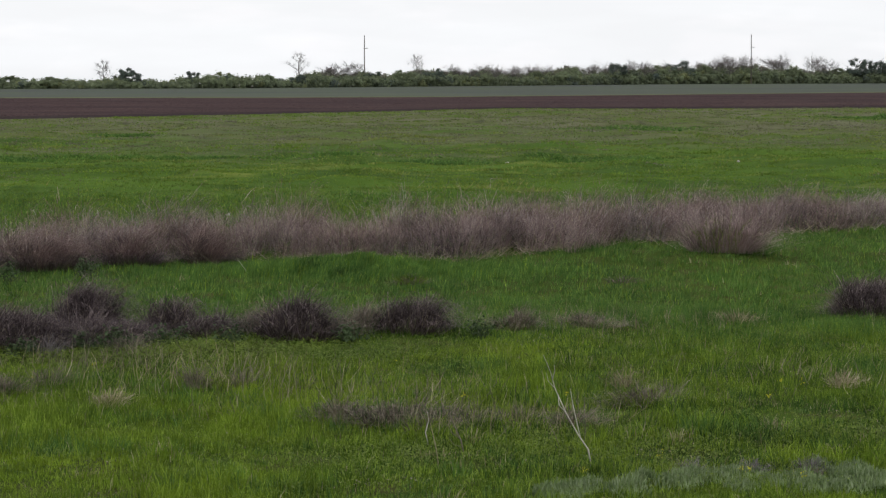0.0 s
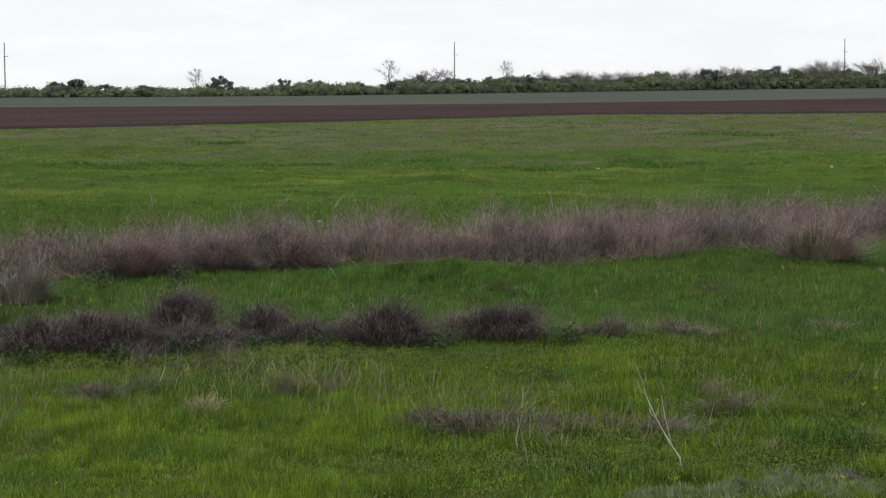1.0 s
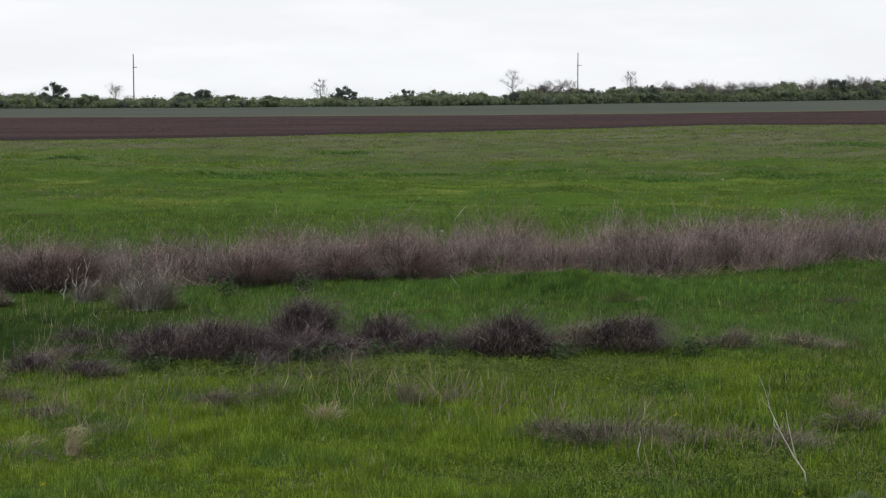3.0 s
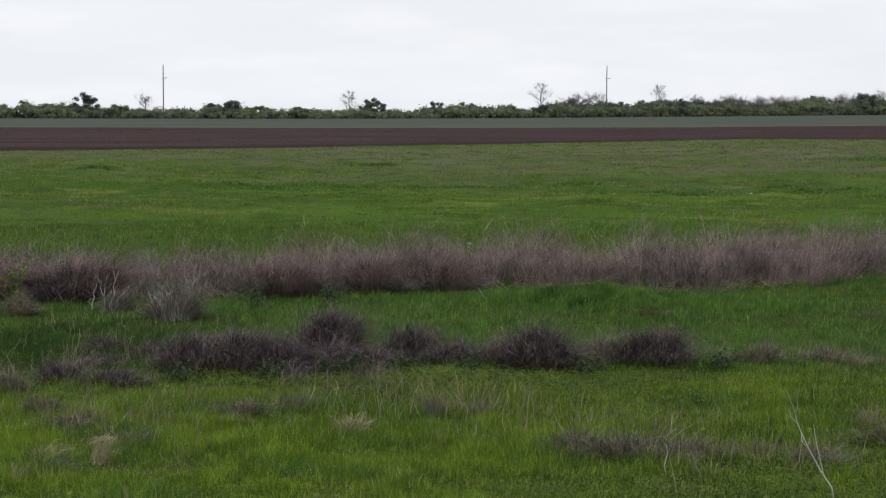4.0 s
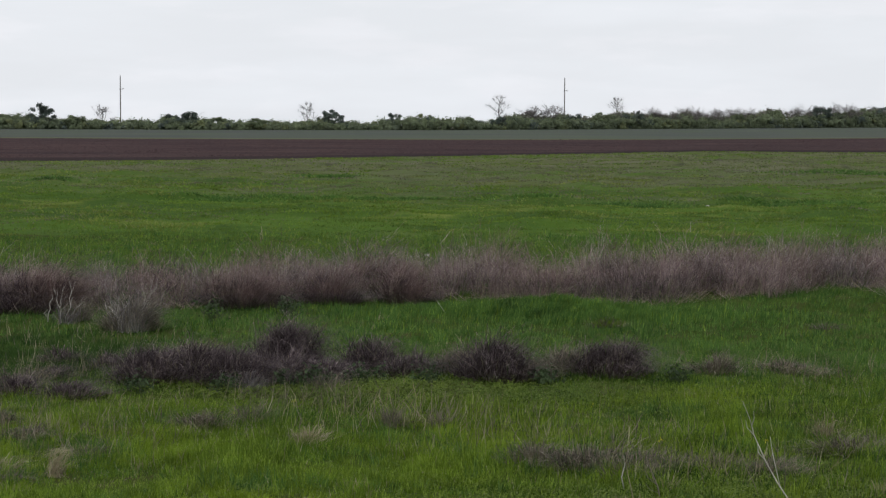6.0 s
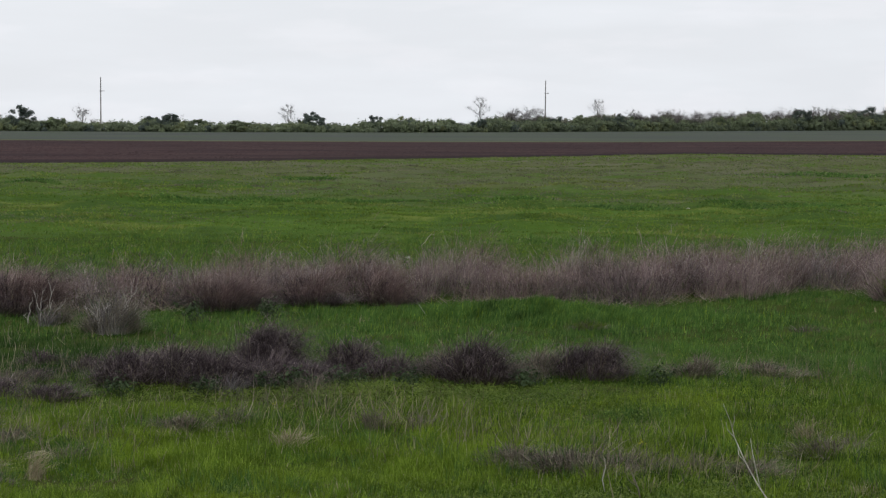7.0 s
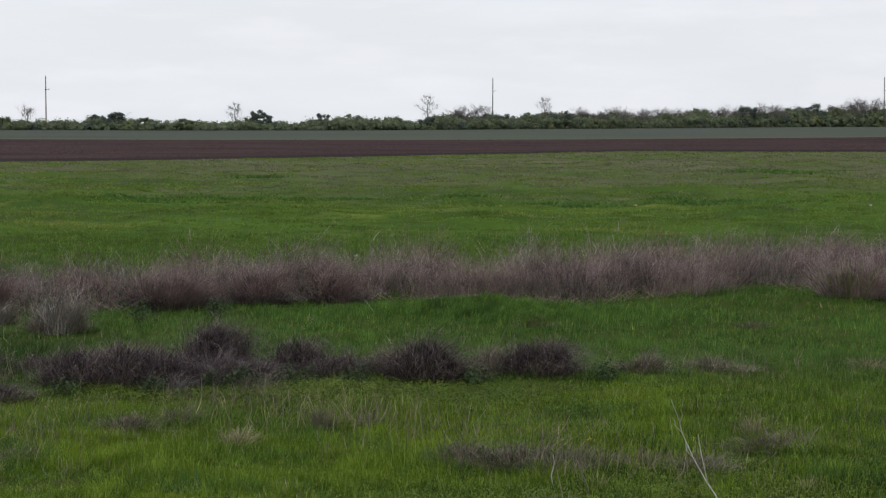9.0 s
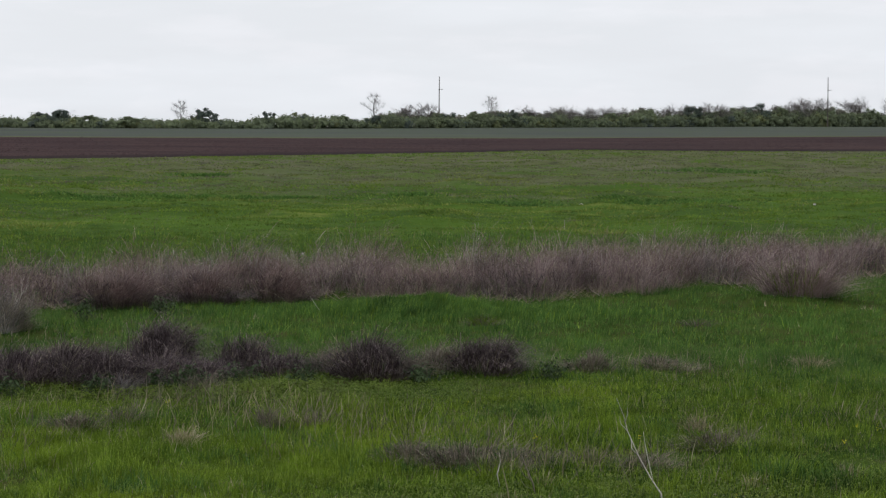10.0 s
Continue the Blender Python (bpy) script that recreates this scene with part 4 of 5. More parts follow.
dead_stalk(-0.03, 15.6, [[(0, 0, -0.02), (-0.03, 0, 0.22), (-0.09, 0, 0.48), (-0.075, 0, 0.64)], [(-0.085, 0, 0.47), (-0.12, 0, 0.56)]], "thin pale dry stalk in the grass", 0.012, DRY)
dead_stalk(-0.14, 17.0, [[(0, 0, -0.02), (-0.03, 0, 0.12), (0.0, 0, 0.24), (-0.01, 0, 0.33)]], "thin pale dry stalk in the grass", 0.015)
dead_stalk(-3.45, 31.4, [[(0, 0, -0.02), (-0.10, 0, 0.12), (-0.22, 0, 0.30)]], "thin pale dry stalk on a grassy bank", 0.014)
dead_stalk(2.75, 36.0, [[(0, 0, 0.0), (-0.08, 0, 0.10), (-0.2, 0, 0.16), (-0.34, 0, 0.20)]], "pale bent reed stem lying on the belt", 0.03)
# branching white stalks before the reeds
WHITE = "bleached branching dead weed stalks before the reeds"


def crooked(start, end, kinks=5, wobble=0.03):
    """A zigzag line between two points of a dead plant."""
    p, q = np.array(start, float), np.array(end, float)
    size = np.linalg.norm(q - p)
    pts = [tuple(p)]
    for k in range(1, kinks):
        pts.append(tuple(p + (q - p) * k / kinks + rng.normal(0, wobble * size, 3) * (1, 0.6, 0.5)))
    return pts + [tuple(q)]


def dead_weed(x, y, mains, wide, twigs=3):
    """mains: where the stems start and end; each carries short crooked twigs."""
    lines = []
    for start, end in mains:
        main = crooked(start, end)
        lines.append(main)
        for _ in range(twigs):
            at = np.array(main[rng.integers(2, 5)])
            way = np.array(end) - np.array(start)
            lines.append(crooked(at, at + way * rng.uniform(0.18, 0.4) + np.array([rng.normal(0, 0.09), rng.normal(0, 0.04), rng.uniform(0.02, 0.08)]), 3, 0.08))
    return dead_stalk(x, y, lines, WHITE, wide)


dead_weed(-10.13, 29.4, [((0, 0, -0.02), (0.05, 0, 0.38)), ((0.02, 0, 0.06), (-0.08, 0, 0.16))], 0.024, 1)
dead_weed(-9.86, 29.3, [((0, 0, -0.02), (-0.02, 0, 0.30)), ((-0.02, 0, 0.26), (-0.12, 0, 0.56)), ((-0.02, 0, 0.24), (0.04, 0, 0.62)), ((0.06, 0, -0.02), (0.26, 0, 0.72)), ((0.08, 0.04, 0.0), (0.36, 0.04, 0.42))], 0.018, 2)
dead_weed(-8.45, 28.0, [((0, 0, -0.02), (0.00, 0, 0.56)), ((-0.02, 0, 0.0), (-0.22, 0, 0.46)), ((0.0, 0, 0.12), (-0.11, 0, 0.50)), ((0.03, 0, 0.0), (0.10, 0, 0.48))], 0.017, 2)
dead_weed(-8.20, 28.1, [((0, 0, -0.02), (0.34, 0, 0.78)), ((0.02, 0.05, 0.0), (0.48, 0.05, 0.64)), ((-0.04, 0, 0.0), (0.20, 0, 0.52)), ((0.1, 0, 0.0), (0.5, 0, 0.36))], 0.010, 4)
dry_tuft(-8.28, 28.05, 0.34, 0.80, 330, 0.22, LILAC, "tall bleached dead weed bush before the reeds")
dry_tuft(-8.22, 27.95, 0.28, 0.70, 60, 0.25, BLEACHED, "thin whitish dead weed stems before the reeds")
dry_tuft(-9.75, 29.2, 0.22, 0.50, 90, 0.15, LILAC, "grey dead weed stems before the reeds")
dry_tuft(-5.05, 22.4, 0.22, 0.38, 160, 0.35, LILAC, "grey twiggy dead weed before the shrubs")
# thin dead twigs among the shrubs
for k in range(16):
    sx, sy, rx, tall, *_ = SHRUBS[k % 11]
    ang = rng.uniform(-0.9, 0.9)
    ln = rng.uniform(0.35, 0.75) * (tall + 0.3)
    dead_stalk(sx + rng.uniform(-0.7, 0.7) * rx, sy - 0.55 * rx, [[(0, 0, -0.02), (ln * math.sin(ang) * 0.5, -0.02, ln * math.cos(ang) * 0.55), (ln * math.sin(ang), -0.03, ln * math.cos(ang) * 0.95)]],
               "thin grey dead twig beside a shrub", 0.010, GREY_STEMS)


# ---- wormwood and flowers ----
def wormwood(x, y, radius, tall):
    ob = thing("wormwood", "silver-green feathery wormwood plant in the grass", "plant", "wormwood plants")
    ob.matrix_world = pose(x, y, float(height(x, y)))
    part("stalk_mass", mesh_of("stalk_mass", *fan(40, radius * 0.6, radius * 0.6, tall, 0.5, 0.005), [WORMWOOD]), ob, kind="stuff")
    n = 420
    a, q = rng.uniform(0, 6.28, n), np.sqrt(rng.random(n))
    x0, y0 = radius * q * np.cos(a), radius * q * np.sin(a)
    v, t = blades(x0, y0, rng.uniform(0.03, 0.07, n), rng.uniform(0.006, 0.014, n), rng.uniform(0, 0.8, n), rng.uniform(0, 6.28, n), z=tall * rng.random(n) * (1 - 0.6 * q))
    part("foliage", mesh_of("foliage", v, t, [WORMWOOD]), ob, kind="stuff")
    return ob


for k in range(38):
    x = 0.6 + 3.9 * rng.random() ** 0.6
    y = 14.55 + 0.30 * (x - 0.6) + rng.uniform(-0.4, 0.45) * (0.3 + 0.2 * x)
    wormwood(x, y, rng.uniform(0.09, 0.24), rng.uniform(0.09, 0.17))
for x, y, r in ((2.75, 15.5, 0.12), (2.2, 15.5, 0.10), (3.3, 15.7, 0.12)):
    dry_tuft(x, y, r, 0.20, 200, 0.05, LILAC, "lilac-grey dead weed stems among wormwood")


def flower(x, y, tall, heads):
    ob = thing("yellow_flower", "small yellow meadow flower on a thin stem", "flower", "yellow meadow flowers")
    ob.matrix_world = pose(x, y, float(height(x, y)))
    part("stem", mesh_of("stem", *stalk_line([(0, 0, -0.01), (0.01, 0, tall * 0.5), (0, 0, tall)], 0.004, 3), [GRASS]), ob)
    vs = []
    for k in range(heads * 6):
        c = Vector((rng.normal(0, 0.014), rng.normal(0, 0.014), tall + rng.normal(0, 0.012)))
        for _ in range(3):
            vs.append(c + Vector(rng.normal(0, 0.007, 3)))
    part("flower_head", mesh_of("flower_head", np.array(vs), np.arange(len(vs)).reshape(-1, 3), [FLOWER]), ob, "bright yellow petals", "stuff")
    return ob


for k in range(8):
    x, y = scatter(14.6, 24.0, 1)
    flower(float(x[0]), float(y[0]), rng.uniform(0.08, 0.2), 1 + k % 3)
for x, y, tall in ((0.20, 16.4, 0.56), (1.20, 14.85, 0.2), (1.9, 15.2, 0.24), (2.55, 14.9, 0.2), (2.62, 14.95, 0.18), (3.1, 14.95, 0.16)):
    flower(x, y, tall, 2)


def leafy_weed(x, y, radius, tall, leaf, label="broad-leaved green weed growing among dead stems"):
    ob = thing("leafy_weed", label, "weed", "green weeds among the shrubs")
    ob.matrix_world = pose(x, y, float(height(x, y)))
    part("stalk_mass", mesh_of("stalk_mass", *fan(30, radius * 0.5, radius * 0.5, tall, 0.8, 0.008, tangle=0.2), [leaf]), ob, kind="stuff")
    n = int(900 * radius)
    v, t = leaf_cloud(np.stack([rng.normal(0, 0.45 * radius, 14), rng.normal(0, 0.4 * radius, 14), tall * rng.uniform(0.2, 0.95, 14)], 1), 0.05 + 0.12 * radius, n, 0.021)
    v[:, 2] = np.maximum(v[:, 2], 0.01)
    part("foliage", mesh_of("foliage", v, t, [leaf]), ob, kind="stuff")
    return ob


for x, y, r, tall in ((-4.62, 22.7, 0.2, 0.26), (-4.25, 22.7, 0.3, 0.26), (-3.6, 22.95, 0.3, 0.28), (-5.3, 22.35, 0.25, 0.22), (-2.7, 22.9, 0.3, 0.22), (-1.3, 23.0, 0.3, 0.24),
                      (-6.4, 22.2, 0.22, 0.22), (-7.3, 29.8, 0.3, 0.4), (-8.9, 29.9, 0.3, 0.45), (-6.2, 30.9, 0.3, 0.35), (0.5, 23.4, 0.25, 0.2)):
    leafy_weed(x, y, r, tall, LEAFY)
leafy_weed(-11.73, 29.9, 0.22, 0.75, GRASS, "small yellow-green bush beside dry reeds")


# ---- pale stones on the pasture ----
def pale_stone(x, y, size):
    bm = bmesh.new()
    bmesh.ops.create_icosphere(bm, subdivisions=2, radius=size / 2)
    for vert in bm.verts:
        vert.co *= 1 + 0.25 * noise.noise(vert.co * 6 / size * 0.3 + Vector((x, y, 0)))
        vert.co.z *= 0.6
    me = bpy.data.meshes.new("pale_stone")
    bm.to_mesh(me)
    bm.free()
    me.materials.append(PALE_STONE)
    ob = new("pale_stone", me)
    ob.matrix_world = pose(x, y, float(height(x, y)) + size * 0.2)
    return tagged(ob, "small pale weathered stone lying on pasture", "stone", "pale stones")


for x, y, size in ((2.5, 68.9, 0.16), (11.6, 69.8, 0.14), (-5.4, 44.5, 0.12), (1.0, 36.8, 0.1)):
    pale_stone(x, y, size)


# ---- trees ----
def stalk_tube(points, r0, r1, sides):
    pts = [Vector(p) for p in points]
    v, t = [], []
    for k, p in enumerate(pts):
        s = k / (len(pts) - 1)
        r = r0 * (1 - s) + r1 * s
        ahead = (pts[min(k + 1, len(pts) - 1)] - pts[max(k - 1, 0)]).normalized()
        u = ahead.orthogonal().normalized()
        w = ahead.cross(u)
        for q in range(sides):
            a = 2 * math.pi * q / sides
            v.append(p + r * (math.cos(a) * u + math.sin(a) * w))
    for k in range(len(pts) - 1):
        for q in range(sides):
            a, b = k * sides + q, k * sides + (q + 1) % sides
            t += [(a, b, b + sides), (a, b + sides, a + sides)]
    return np.array([tuple(p) for p in v]), np.array(t)


def skeleton_of(tall, wide, levels, forks, trunk=0.3, droop=0.0):
    """Limbs as (points, start radius, end radius), branching levels deep."""
    limbs, ends = [], []

    def grow(start, way, length, radius, level):
        pts, p, w = [start], Vector(start), Vector(way).normalized()
        for _ in range(3):
            w = (w + Vector(rng.normal(0, 0.16, 3)) + Vector((0, 0, 0.06 - droop))).normalized()
            p = p + w * length / 3
            pts.append(tuple(p))
        limbs.append((pts, radius, radius * 0.55, level))
        if level >= levels:
            ends.append(p)
            return
        for k in range(forks):
            a = rng.uniform(0, 6.28)
            out = (0.35 if k == 0 else rng.uniform(0.8, 1.9)) * wide / tall
            side = Vector((math.cos(a), math.sin(a), 0)) * out
            at = Vector(pts[(-1, 2, 3, 1)[k % 4]])
            grow(tuple(at), w * 0.8 + side + Vector((0, 0, 0.2)), length * (rng.uniform(0.7, 0.85) if k == 0 else rng.uniform(0.45, 0.75)), radius * (0.7 if k == 0 else 0.5), level + 1)

    total = sum(0.68 ** k for k in range(levels + 1))
    grow((0, 0, -0.1), (rng.normal(0, 0.05), rng.normal(0, 0.05), 1), tall / total * (0.8 + trunk), 0.022 * tall, 0)
    return limbs, ends


def bare_limbs(tall, wide, boles):
    """A leafless tree: boles that fork upwards again and again, as (points, start radius, end radius, level)."""
    limbs, turned = [], rng.uniform(0, 6.28)

    def fork(start, way, length, radius, level):
        pts, p, w = [tuple(start)], Vector(start), Vector(way).normalized()
        for _ in range(2):
            w = (w + Vector(rng.normal(0, 0.13, 3)) + Vector((0, 0, 0.05))).normalized()
            p = p + w * length / 2
            pts.append(tuple(p))
        limbs.append((pts, radius, radius * 0.7, level))
        if level == 5:
            return
        for k in range(3 if level else 4):
            a = rng.uniform(0, 6.28)
            out = Vector((math.cos(a), math.sin(a), 0.1)) * (rng.uniform(0.05, 0.3) if k == 0 else rng.uniform(0.5, 1.3))
            at = Vector(pts[-1]) if k < 2 else Vector(pts[1]).lerp(Vector(pts[2]), rng.uniform(0.35, 1.0))
            fork(tuple(at), w + out, length * (rng.uniform(0.75, 0.9) if k == 0 else rng.uniform(0.6, 0.84)), radius * (0.7 if k == 0 else 0.5), level + 1)

    if boles == 1:
        # one upright stem with boughs all the way round it, longest below the middle of the crown
        stem = [(0.02 * tall * math.sin(1.7 * k + wide), 0.02 * tall * math.sin(2.3 * k), 0.15 * tall * k - 0.1) for k in range(7)]
        limbs += [(stem[k:k + 3], 0.026 * tall * (1 - 0.15 * k), 0.026 * tall * (1 - 0.15 * (k + 2)), 0) for k in (0, 2, 4)]
        for k in range(10):
            up, a = 0.22 + 0.66 * k / 9, 2.4 * k + rng.uniform(-0.4, 0.4)
            at = Vector(stem[int(up / 0.15)]).lerp(Vector(stem[min(int(up / 0.15) + 1, 6)]), up / 0.15 % 1)
            fork(tuple(at), (math.cos(a), math.sin(a), 0.55 + 0.9 * up), wide * 0.24 * (1.2 - 1.1 * abs(up - 0.38)) * rng.uniform(0.8, 1.15), 0.008 * tall, 2)
    for k in range(boles if boles > 1 else 0):
        a = turned + 6.28 * k / boles
        tip = rng.uniform(0.25, 0.6)
        fork((0.15 * tip * math.cos(a), 0.15 * tip * math.sin(a), -0.1), (tip * math.cos(a), tip * math.sin(a), 1), tall * 0.24 * rng.uniform(0.85, 1.1), 0.017 * tall / boles ** 0.5, 0)
    ends = np.array([p[-1] for p, _, _, lv in limbs if lv >= 4])
    sway = ends[:, :2].mean(0) / ends[:, 2].mean()
    limbs = [([(p[0] - sway[0] * p[2], p[1] - sway[1] * p[2], p[2]) for p in pts], r0, r1, lv) for pts, r0, r1, lv in limbs]
    ends[:, :2] -= sway * ends[:, 2:]
    sx, sz = wide / 2 / np.percentile(np.abs(ends[:, 0]), 95), tall / ends[:, 2].max()
    return [([(p[0] * sx, p[1] * sx, p[2] * sz) for p in pts], max(r0, 0.065 if lv < 2 else 0.032), max(r1, 0.055 if lv < 2 else 0.026), lv) for pts, r0, r1, lv in limbs]


def wooded(az):
    """A place on the edge of the wood in the direction az (degrees)."""
    d = 300.0
    for _ in range(40):
        d = 0.5 * d + 0.5 * float(WOOD_EDGE(d * math.sin(radians(az)))) / math.cos(radians(az))
    return d * math.sin(radians(az)), d * math.cos(radians(az)), d


def tree(az, tall, wide, leaf, density, label, back=4.0, bare=False):
    x, y, d = wooded(az)
    ob = thing("bare_tree" if bare else "tree", label, "tree", "trees of the shelter belt")
    ob.matrix_world = pose(x * (1 + back / d), y * (1 + back / d), 0)
    if bare:
        limbs = bare_limbs(tall, wide, 1 if wide < 0.9 * tall else 3)
        part("trunk", mesh_of("trunk", *join(*[stalk_tube(p, a, b, 6) for p, a, b, lv in limbs if lv < 2]), [BARK], smooth=True), ob)
        part("branch_mass", mesh_of("branch_mass", *join(*[stalk_tube(p, a, b, 3) for p, a, b, lv in limbs if 1 < lv < 4]), [TWIGS]), ob, kind="stuff")
        fine = [(p, a, b) for p, a, b, lv in limbs if lv >= 4]
        root, end = np.array([p[0] for p, _, _ in fine]), np.array([p[2] for p, _, _ in fine])
        spray = np.concatenate([end - root] * 4) * 0.9 + rng.normal(0, 0.04 * tall, (4 * len(fine), 3))
        root2 = np.concatenate([0.5 * root + 0.5 * end, end, 0.25 * root + 0.75 * end, 0.75 * root + 0.25 * end])
        root, end = np.concatenate([root, root2]), np.concatenate([end, root2 + spray])
        part("twig_mass", mesh_of("twig_mass", *ribbons(root, end, np.full(len(root), 0.030 if wide < 0.9 * tall else 0.046), np.zeros((len(root), 3)), 2), [TWIGS]), ob, "fine leafless twigs", "stuff")
    else:
        tall *= 0.84
        limbs, ends = skeleton_of(tall, wide, 3, 3, trunk=0.25)
        flat = np.array([tuple(p) for p in ends])
        sx = wide / 2 / max(np.percentile(np.abs(flat[:, 0]), 92), 0.2)
        sz = tall / flat[:, 2].max()
        fit = lambda pts: [(p[0] * sx, p[1] * sx, p[2] * sz) for p in pts]
        part("trunk", mesh_of("trunk", *join(*[stalk_tube(fit(p), a, b, 5) for p, a, b, lv in limbs if lv < 2]), [BARK], smooth=True), ob)
        part("branch_mass", mesh_of("branch_mass", *join(*[stalk_tube(fit(p), max(a, 0.02), max(b, 0.012), 3) for p, a, b, lv in limbs if lv >= 2]), [BARK]), ob, kind="stuff")
        centres = flat * (sx, sx, sz)
        n = int(3300 * density)
        foot = 0.10 if leaf is LEAF_DARK else 0.05
        count = 15 + int(1.5 * wide)
        a, u, q = rng.uniform(0, 6.28, count), rng.uniform(-1, 1, count), rng.uniform(0.45, 0.9, count)
        ring = np.sqrt(1 - u * u) * q * wide / 2
        lobes = np.stack([ring * np.cos(a), ring * np.sin(a), tall * ((1 + foot) / 2 + (1 - foot) / 2 * u * q)], 1)
        inner = centres[np.hypot(centres[:, 0], centres[:, 1]) < 0.42 * wide]
        lobes = np.concatenate([lobes, inner[rng.permutation(len(inner))[:8]]])
        part("crown", mesh_of("crown", *leaf_cloud(lobes, (0.066 * wide, 0.066 * wide, 0.066 * tall), n, 0.15), [leaf]), ob)
    return ob


DARK, FRESH, BARE = "dark-leaved tree standing in the shelter belt", "fresh green leafing tree in the shelter belt", "bare leafless tree standing over the shelter belt"
GREY = "greyish thin-leaved tree in the shelter belt"
TREES = [
    # direction in degrees, height, width, kind
    (-19.15, 6.3, 7.6, "d"), (-20.1, 4.8, 7, "f"), (-18.1, 3.6, 7, "f"), (-17.22, 5.5, 4.9, "b"), (-14.55, 4.6, 7, "d"), (-15.1, 4.0, 4.5, "d"),
    (-13.6, 3.4, 5, "f"), (-12.4, 3.0, 6, "f"), (-10.78, 6.0, 3.4, "b"), (-9.92, 5.2, 6.4, "d"), (-8.05, 4.4, 5, "d"), (-7.4, 3.4, 5, "f"), (-6.4, 3.2, 5, "f"),
    (-5.55, 3.6, 4, "f"), (-4.60, 8.0, 4.7, "b"), (-4.68, 3.6, 4.5, "d"), (-3.40, 6.2, 8.5, "b"), (-2.75, 5.6, 5, "b"), (-2.2, 4.0, 6, "d"), (-1.35, 4.4, 6, "f"),
    (-0.83, 7.8, 4.3, "b"), (-0.35, 5.0, 7, "d"), (0.5, 5.4, 9, "b"), (1.2, 5.6, 9, "b"), (1.9, 5.6, 9, "b"), (2.6, 5.6, 9, "b"), (3.2, 5.4, 8, "b"), (3.0, 4.6, 6, "f"),
    (4.0, 6.2, 10, "f"), (4.8, 6.4, 10, "b"), (5.5, 7.6, 7.5, "d"), (6.2, 6.8, 10, "b"), (6.3, 5.4, 7, "g"), (6.9, 6.6, 8, "f"), (7.55, 8.2, 10, "d"), (8.3, 7.0, 8, "f"),
    (8.7, 7.6, 10, "b"), (9.3, 8.6, 11, "b"), (9.7, 6.2, 8, "f"), (10.5, 8.8, 11, "b"), (11.1, 6.4, 8, "f"), (11.9, 9.0, 11, "b"), (12.5, 5.6, 8, "f"), (13.1, 9.4, 9, "d"), (13.7, 8.6, 8, "d"), (14.4, 8.0, 9, "f"),
]
for az, tall, wide, kind in TREES:
    if kind == "b":
        tree(az, tall, wide, None, 0, BARE, back=rng.uniform(6, 14), bare=True)
    else:
        tree(az, tall, wide, LEAF_DARK if kind == "d" else LEAF_GREEN, {"d": 1.15, "f": 0.95, "g": 0.55}[kind] * wide / 6, {"d": DARK, "f": FRESH, "g": GREY}[kind], back=rng.uniform(2, 10))

# undergrowth of the belt: rounded bushes grown into one another, as a height over the direction in degrees
SCRUB_TOP = line([(-23, 3.3), (-20.2, 3.2), (-18.9, 2.7), (-18, 2.4), (-16.9, 2.0), (-15.6, 2.0), (-15.3, 2.7), (-14.2, 2.5), (-13.5, 2.0), (-10.9, 1.9), (-10.2, 2.3), (-9.3, 1.7), (-8.5, 1.7),
                  (-8.2, 2.6), (-7.7, 2.9), (-6.9, 3.2), (-6.6, 2.6), (-6, 3.0), (-5.4, 2.4), (-5, 2.1), (-4.4, 2.9), (-3.9, 3.6), (-3.5, 3.0), (-2.6, 3.5), (-1.6, 2.7), (-1.2, 3.7), (-0.4, 4.5), (0, 3.6),
                  (0.8, 3.9), (1.3, 4.5), (2, 3.4), (2.7, 3.4), (3.3, 3.8), (3.8, 5.4), (4.2, 5.4), (4.5, 3.9), (5.2, 4.6), (5.6, 5.2), (6.2, 5.0), (6.9, 5.7), (7.5, 6.1), (8, 5.5), (8.6, 5.9), (10, 6.3), (10.7, 5.3),
                  (12.2, 4.3), (12.7, 4.1), (13.3, 5.0), (17, 4.6)])
bushes = 5200
az = np.where(rng.random(bushes) < 0.42, rng.uniform(-4.5, 15.2, bushes), rng.uniform(-22.6, 15.2, bushes))
edge_az = np.linspace(-23, 15.5, 60)
edge_d = np.array([wooded(q)[2] for q in edge_az])
back = rng.random(bushes)
d = np.interp(az, edge_az, edge_d) + 12 * back
bx, by = d * np.sin(np.radians(az)), d * np.cos(np.radians(az))
girth = rng.uniform(0.45, 1.15, bushes) * (0.75 + 0.09 * SCRUB_TOP(az))
reach = np.interp(az, [-5, 3], [1.15, 0.96]) * SCRUB_TOP(az) * (0.60 + 0.40 * back) * (1 + 0.12 * waves(az * 6, back * 8, 3.0, 91))
bz = np.maximum(0.25 * girth, (reach - 0.8 * girth) * rng.random(bushes) ** 0.55)
foot = rng.random(bushes) < 0.3
bz[foot], girth[foot] = 0.3, np.maximum(girth[foot], 0.9)
# neighbours share their kind of leaf
sort = waves(az * 7, back * 30, 5.0, 92) + rng.normal(0, 0.25, bushes)
hue = np.select([sort < -1.0, sort < -0.1, sort < 0.9], [1, 2, 0], 3)
hue[(az > -4) & (back > 0.6) & (bz > 0.55 * reach) & (rng.random(bushes) < 0.6)] = 4
lump = rng.uniform(0, 6.28, (bushes, 2))


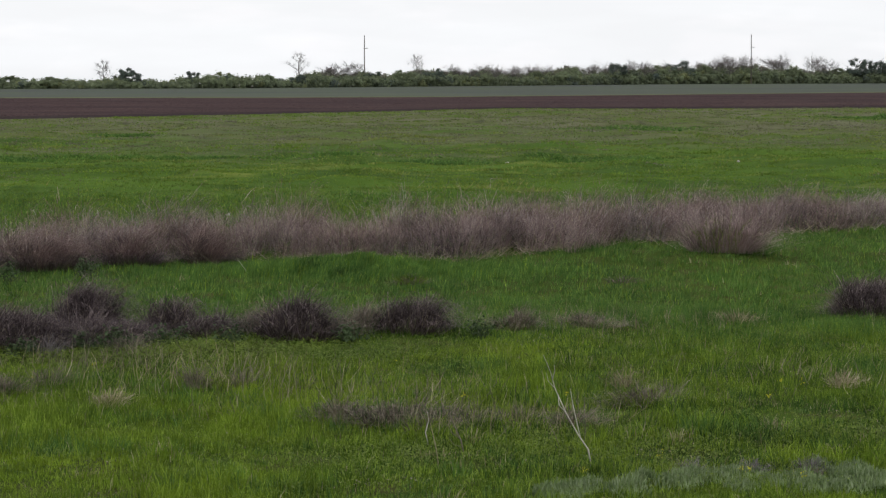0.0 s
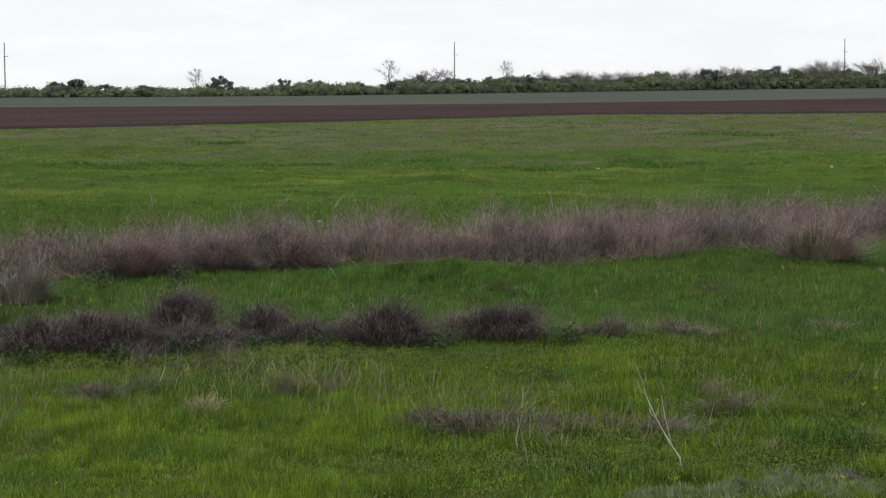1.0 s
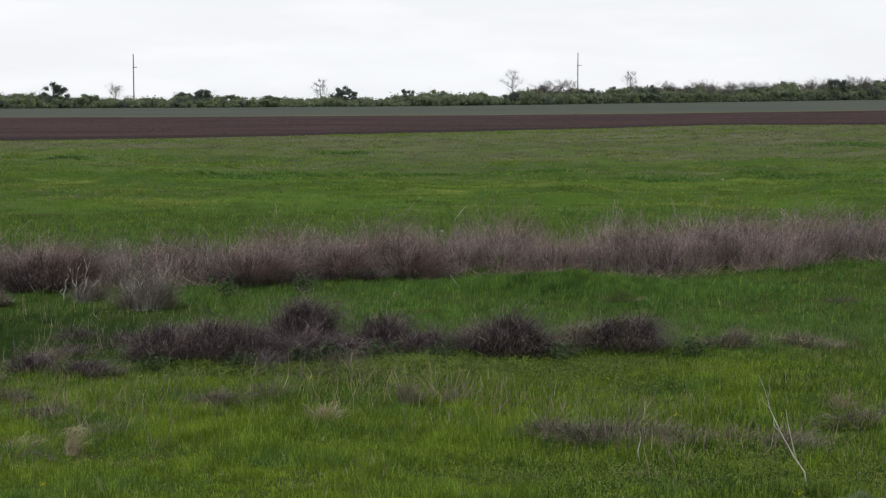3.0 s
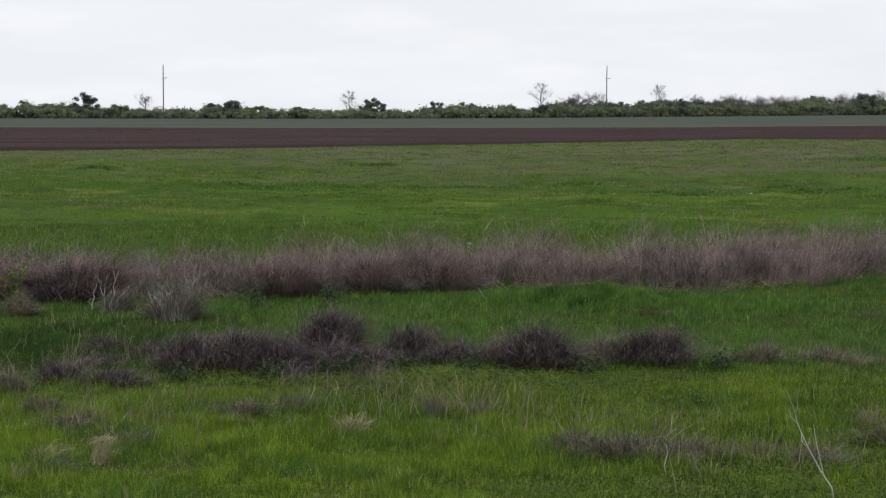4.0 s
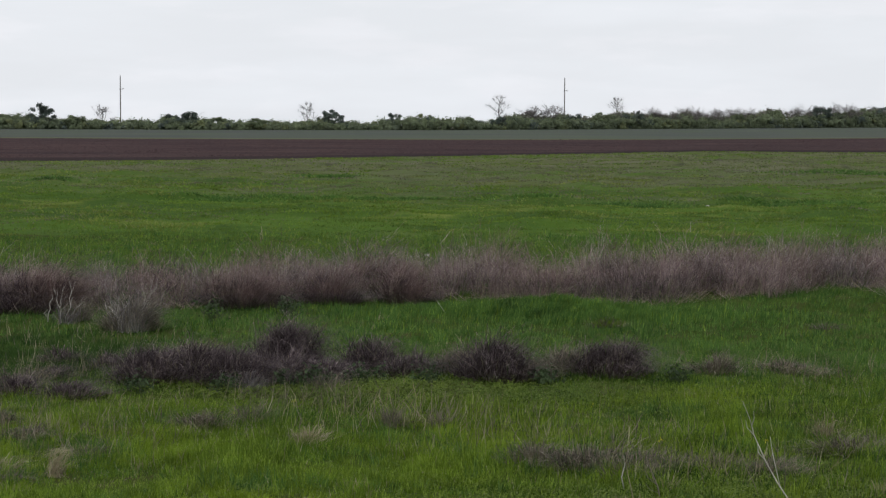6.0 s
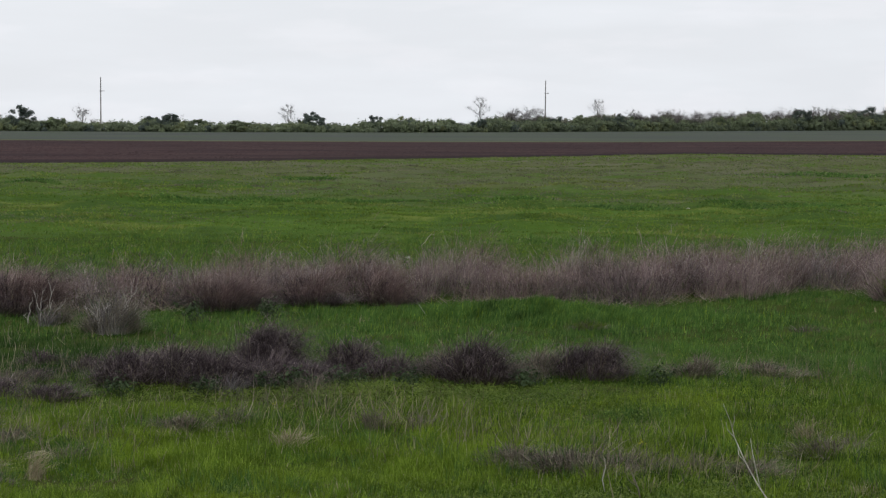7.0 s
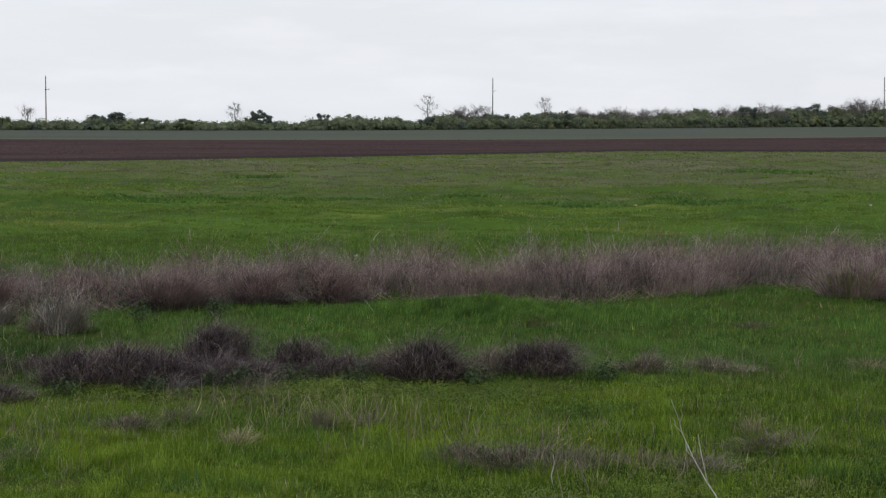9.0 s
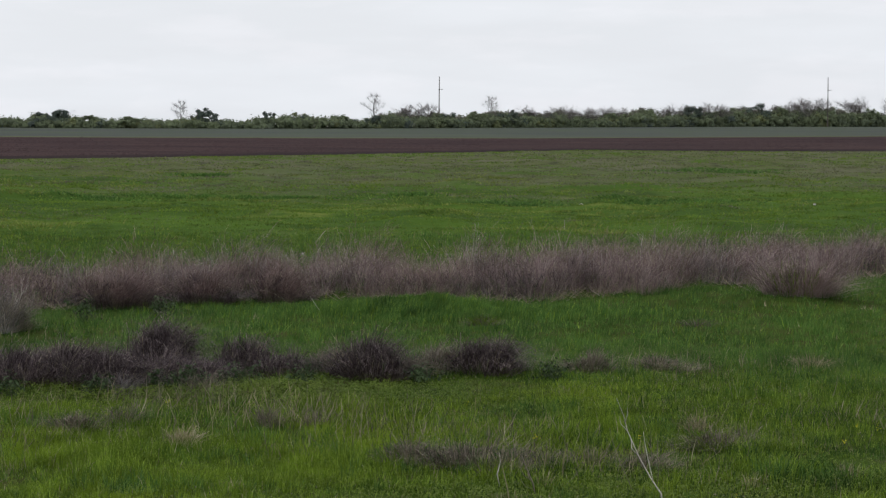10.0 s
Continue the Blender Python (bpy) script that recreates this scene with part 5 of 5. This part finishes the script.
def bush_shell(own, a, u, q):
    """Places on the lumpy round clumps own, at the angle a and the height u from -1 to 1."""
    r = q * (1 + 0.18 * np.sin(3 * a + lump[own, 0]) * np.cos(3 * u + lump[own, 1]) + 0.10 * np.sin(5 * a - 6 * u + lump[own, 1])) * girth[own]
    ring = np.sqrt(1 - u * u) * r
    return np.stack([bx[own] + ring * np.cos(a), by[own] + ring * np.sin(a), np.maximum(bz[own] + 0.85 * r * u, 0)], -1)


own = rng.integers(0, bushes, 150000)
a, u = rng.uniform(0, 6.28, len(own)), rng.uniform(-0.4, 1.0, len(own))
out = np.stack([np.cos(a) * np.sqrt(1 - u * u), np.sin(a) * np.sqrt(1 - u * u), u], 1)
leaf_v, leaf_t = leaves_at(bush_shell(own, a, u, rng.uniform(0.65, 1.65, len(own))), out, 0.21)
# the dense inside of each clump
turns, levels = 6, np.array([-0.75, 0.05, 0.75])
who = np.repeat(np.arange(bushes), turns * len(levels))
ca = np.tile(np.tile(np.linspace(0, 2 * math.pi, turns, endpoint=False), len(levels)), bushes)
cu = np.tile(np.repeat(levels, turns), bushes)
core_v = bush_shell(who, ca, cu, np.full(len(who), 0.76)) + rng.normal(0, 0.12, (len(who), 3))
faces = []
for k in range(len(levels) - 1):
    for q in range(turns):
        p, r = k * turns + q, k * turns + (q + 1) % turns
        faces += [(p, r, r + turns), (p, r + turns, p + turns)]
last = turns * (len(levels) - 1)
faces += [(last, last + q, last + q + 1) for q in range(1, turns - 1)]
core_t = (turns * len(levels) * np.arange(bushes)[:, None, None] + np.array(faces)[None]).reshape(-1, 3)
v, t = join((leaf_v, leaf_t), (core_v, core_t))
tagged(new("undergrowth", mesh_of("undergrowth", v, t, [LEAF_GREEN, LEAF_DARK, LEAF_MID, LEAF_YELLOW, LEAF_GREY], np.concatenate([hue[own], np.repeat(hue, len(faces))]))),
       "dense green undergrowth along the shelter belt", "bushes", kind="stuff")


def blossoming_bush(az, tall, wide):
    """A small bush in pale blossom before the belt."""
    x, y, d = wooded(az)
    ob = thing("blossoming_bush", "small bush in pale cream blossom before the shelter belt", "bush", "blossoming bushes")
    ob.matrix_world = pose(x, y, float(height(x, y)))
    part("stem_mass", mesh_of("stem_mass", *fan(24, 0.3 * wide, 0.3 * wide, tall, 0.6, 0.03, tangle=0.2), [BARK]), ob, kind="stuff")
    lobes = np.stack([rng.uniform(-0.4, 0.4, 6) * wide, rng.uniform(-0.3, 0.3, 6) * wide, tall * rng.uniform(0.3, 0.85, 6)], 1)
    part("crown", mesh_of("crown", *leaf_cloud(lobes, 0.18 * wide, int(130 * wide), 0.10), [BLOSSOM, LEAF_GREEN], rng.integers(0, 2, int(130 * wide))), ob, "pale cream blossom among fresh leaves")
    return ob


for az, tall, wide in ((-6.52, 0.9, 1.0), (-6.1, 0.8, 0.9), (-3.9, 1.0, 1.2), (-3.35, 1.2, 1.5), (-2.9, 0.9, 1.2), (2.0, 1.0, 1.2)):
    blossoming_bush(az, tall, wide)


# ---- power poles ----
def power_pole(x, y, tall, lean):
    ob = thing("power_pole", "tall weathered power pole with a short side bracket", "power pole", "power poles behind the trees")
    ob.matrix_world = pose(x, y, 0, 0, lean, 0)
    part("shaft", mesh_of("shaft", *stalk_tube([(0, 0, -0.2), (0, 0, tall * 0.5), (0, 0, tall)], 0.17, 0.11, 10), [POLE_WOOD], smooth=True), ob)
    arm_z = tall * 0.74
    arm = part("bracket", mesh_of("bracket", *stalk_tube([(-0.25, -0.15, arm_z), (0.4, -0.15, arm_z), (0.95, -0.15, arm_z + 0.02)], 0.06, 0.05, 6), [STEEL]), ob, "rusty steel bracket")
    for px in (0.55, 0.92):
        part("insulator", mesh_of("insulator", *stalk_tube([(px, -0.15, arm_z + 0.04), (px, -0.15, arm_z + 0.14), (px, -0.15, arm_z + 0.18), (px, -0.15, arm_z + 0.28)], 0.07, 0.04, 8), [PORCELAIN]), arm)
    part("cap", mesh_of("cap", *stalk_tube([(0, 0, tall), (0, 0, tall + 0.12), (0, 0, tall + 0.25)], 0.05, 0.03, 6), [STEEL]), ob)
    return ob


power_pole(-130.9, 437, 12.9, 0.2)
power_pole(-21.9, 497, 13.5, 0.3)
power_pole(89.6, 519, 14.2, -0.6)
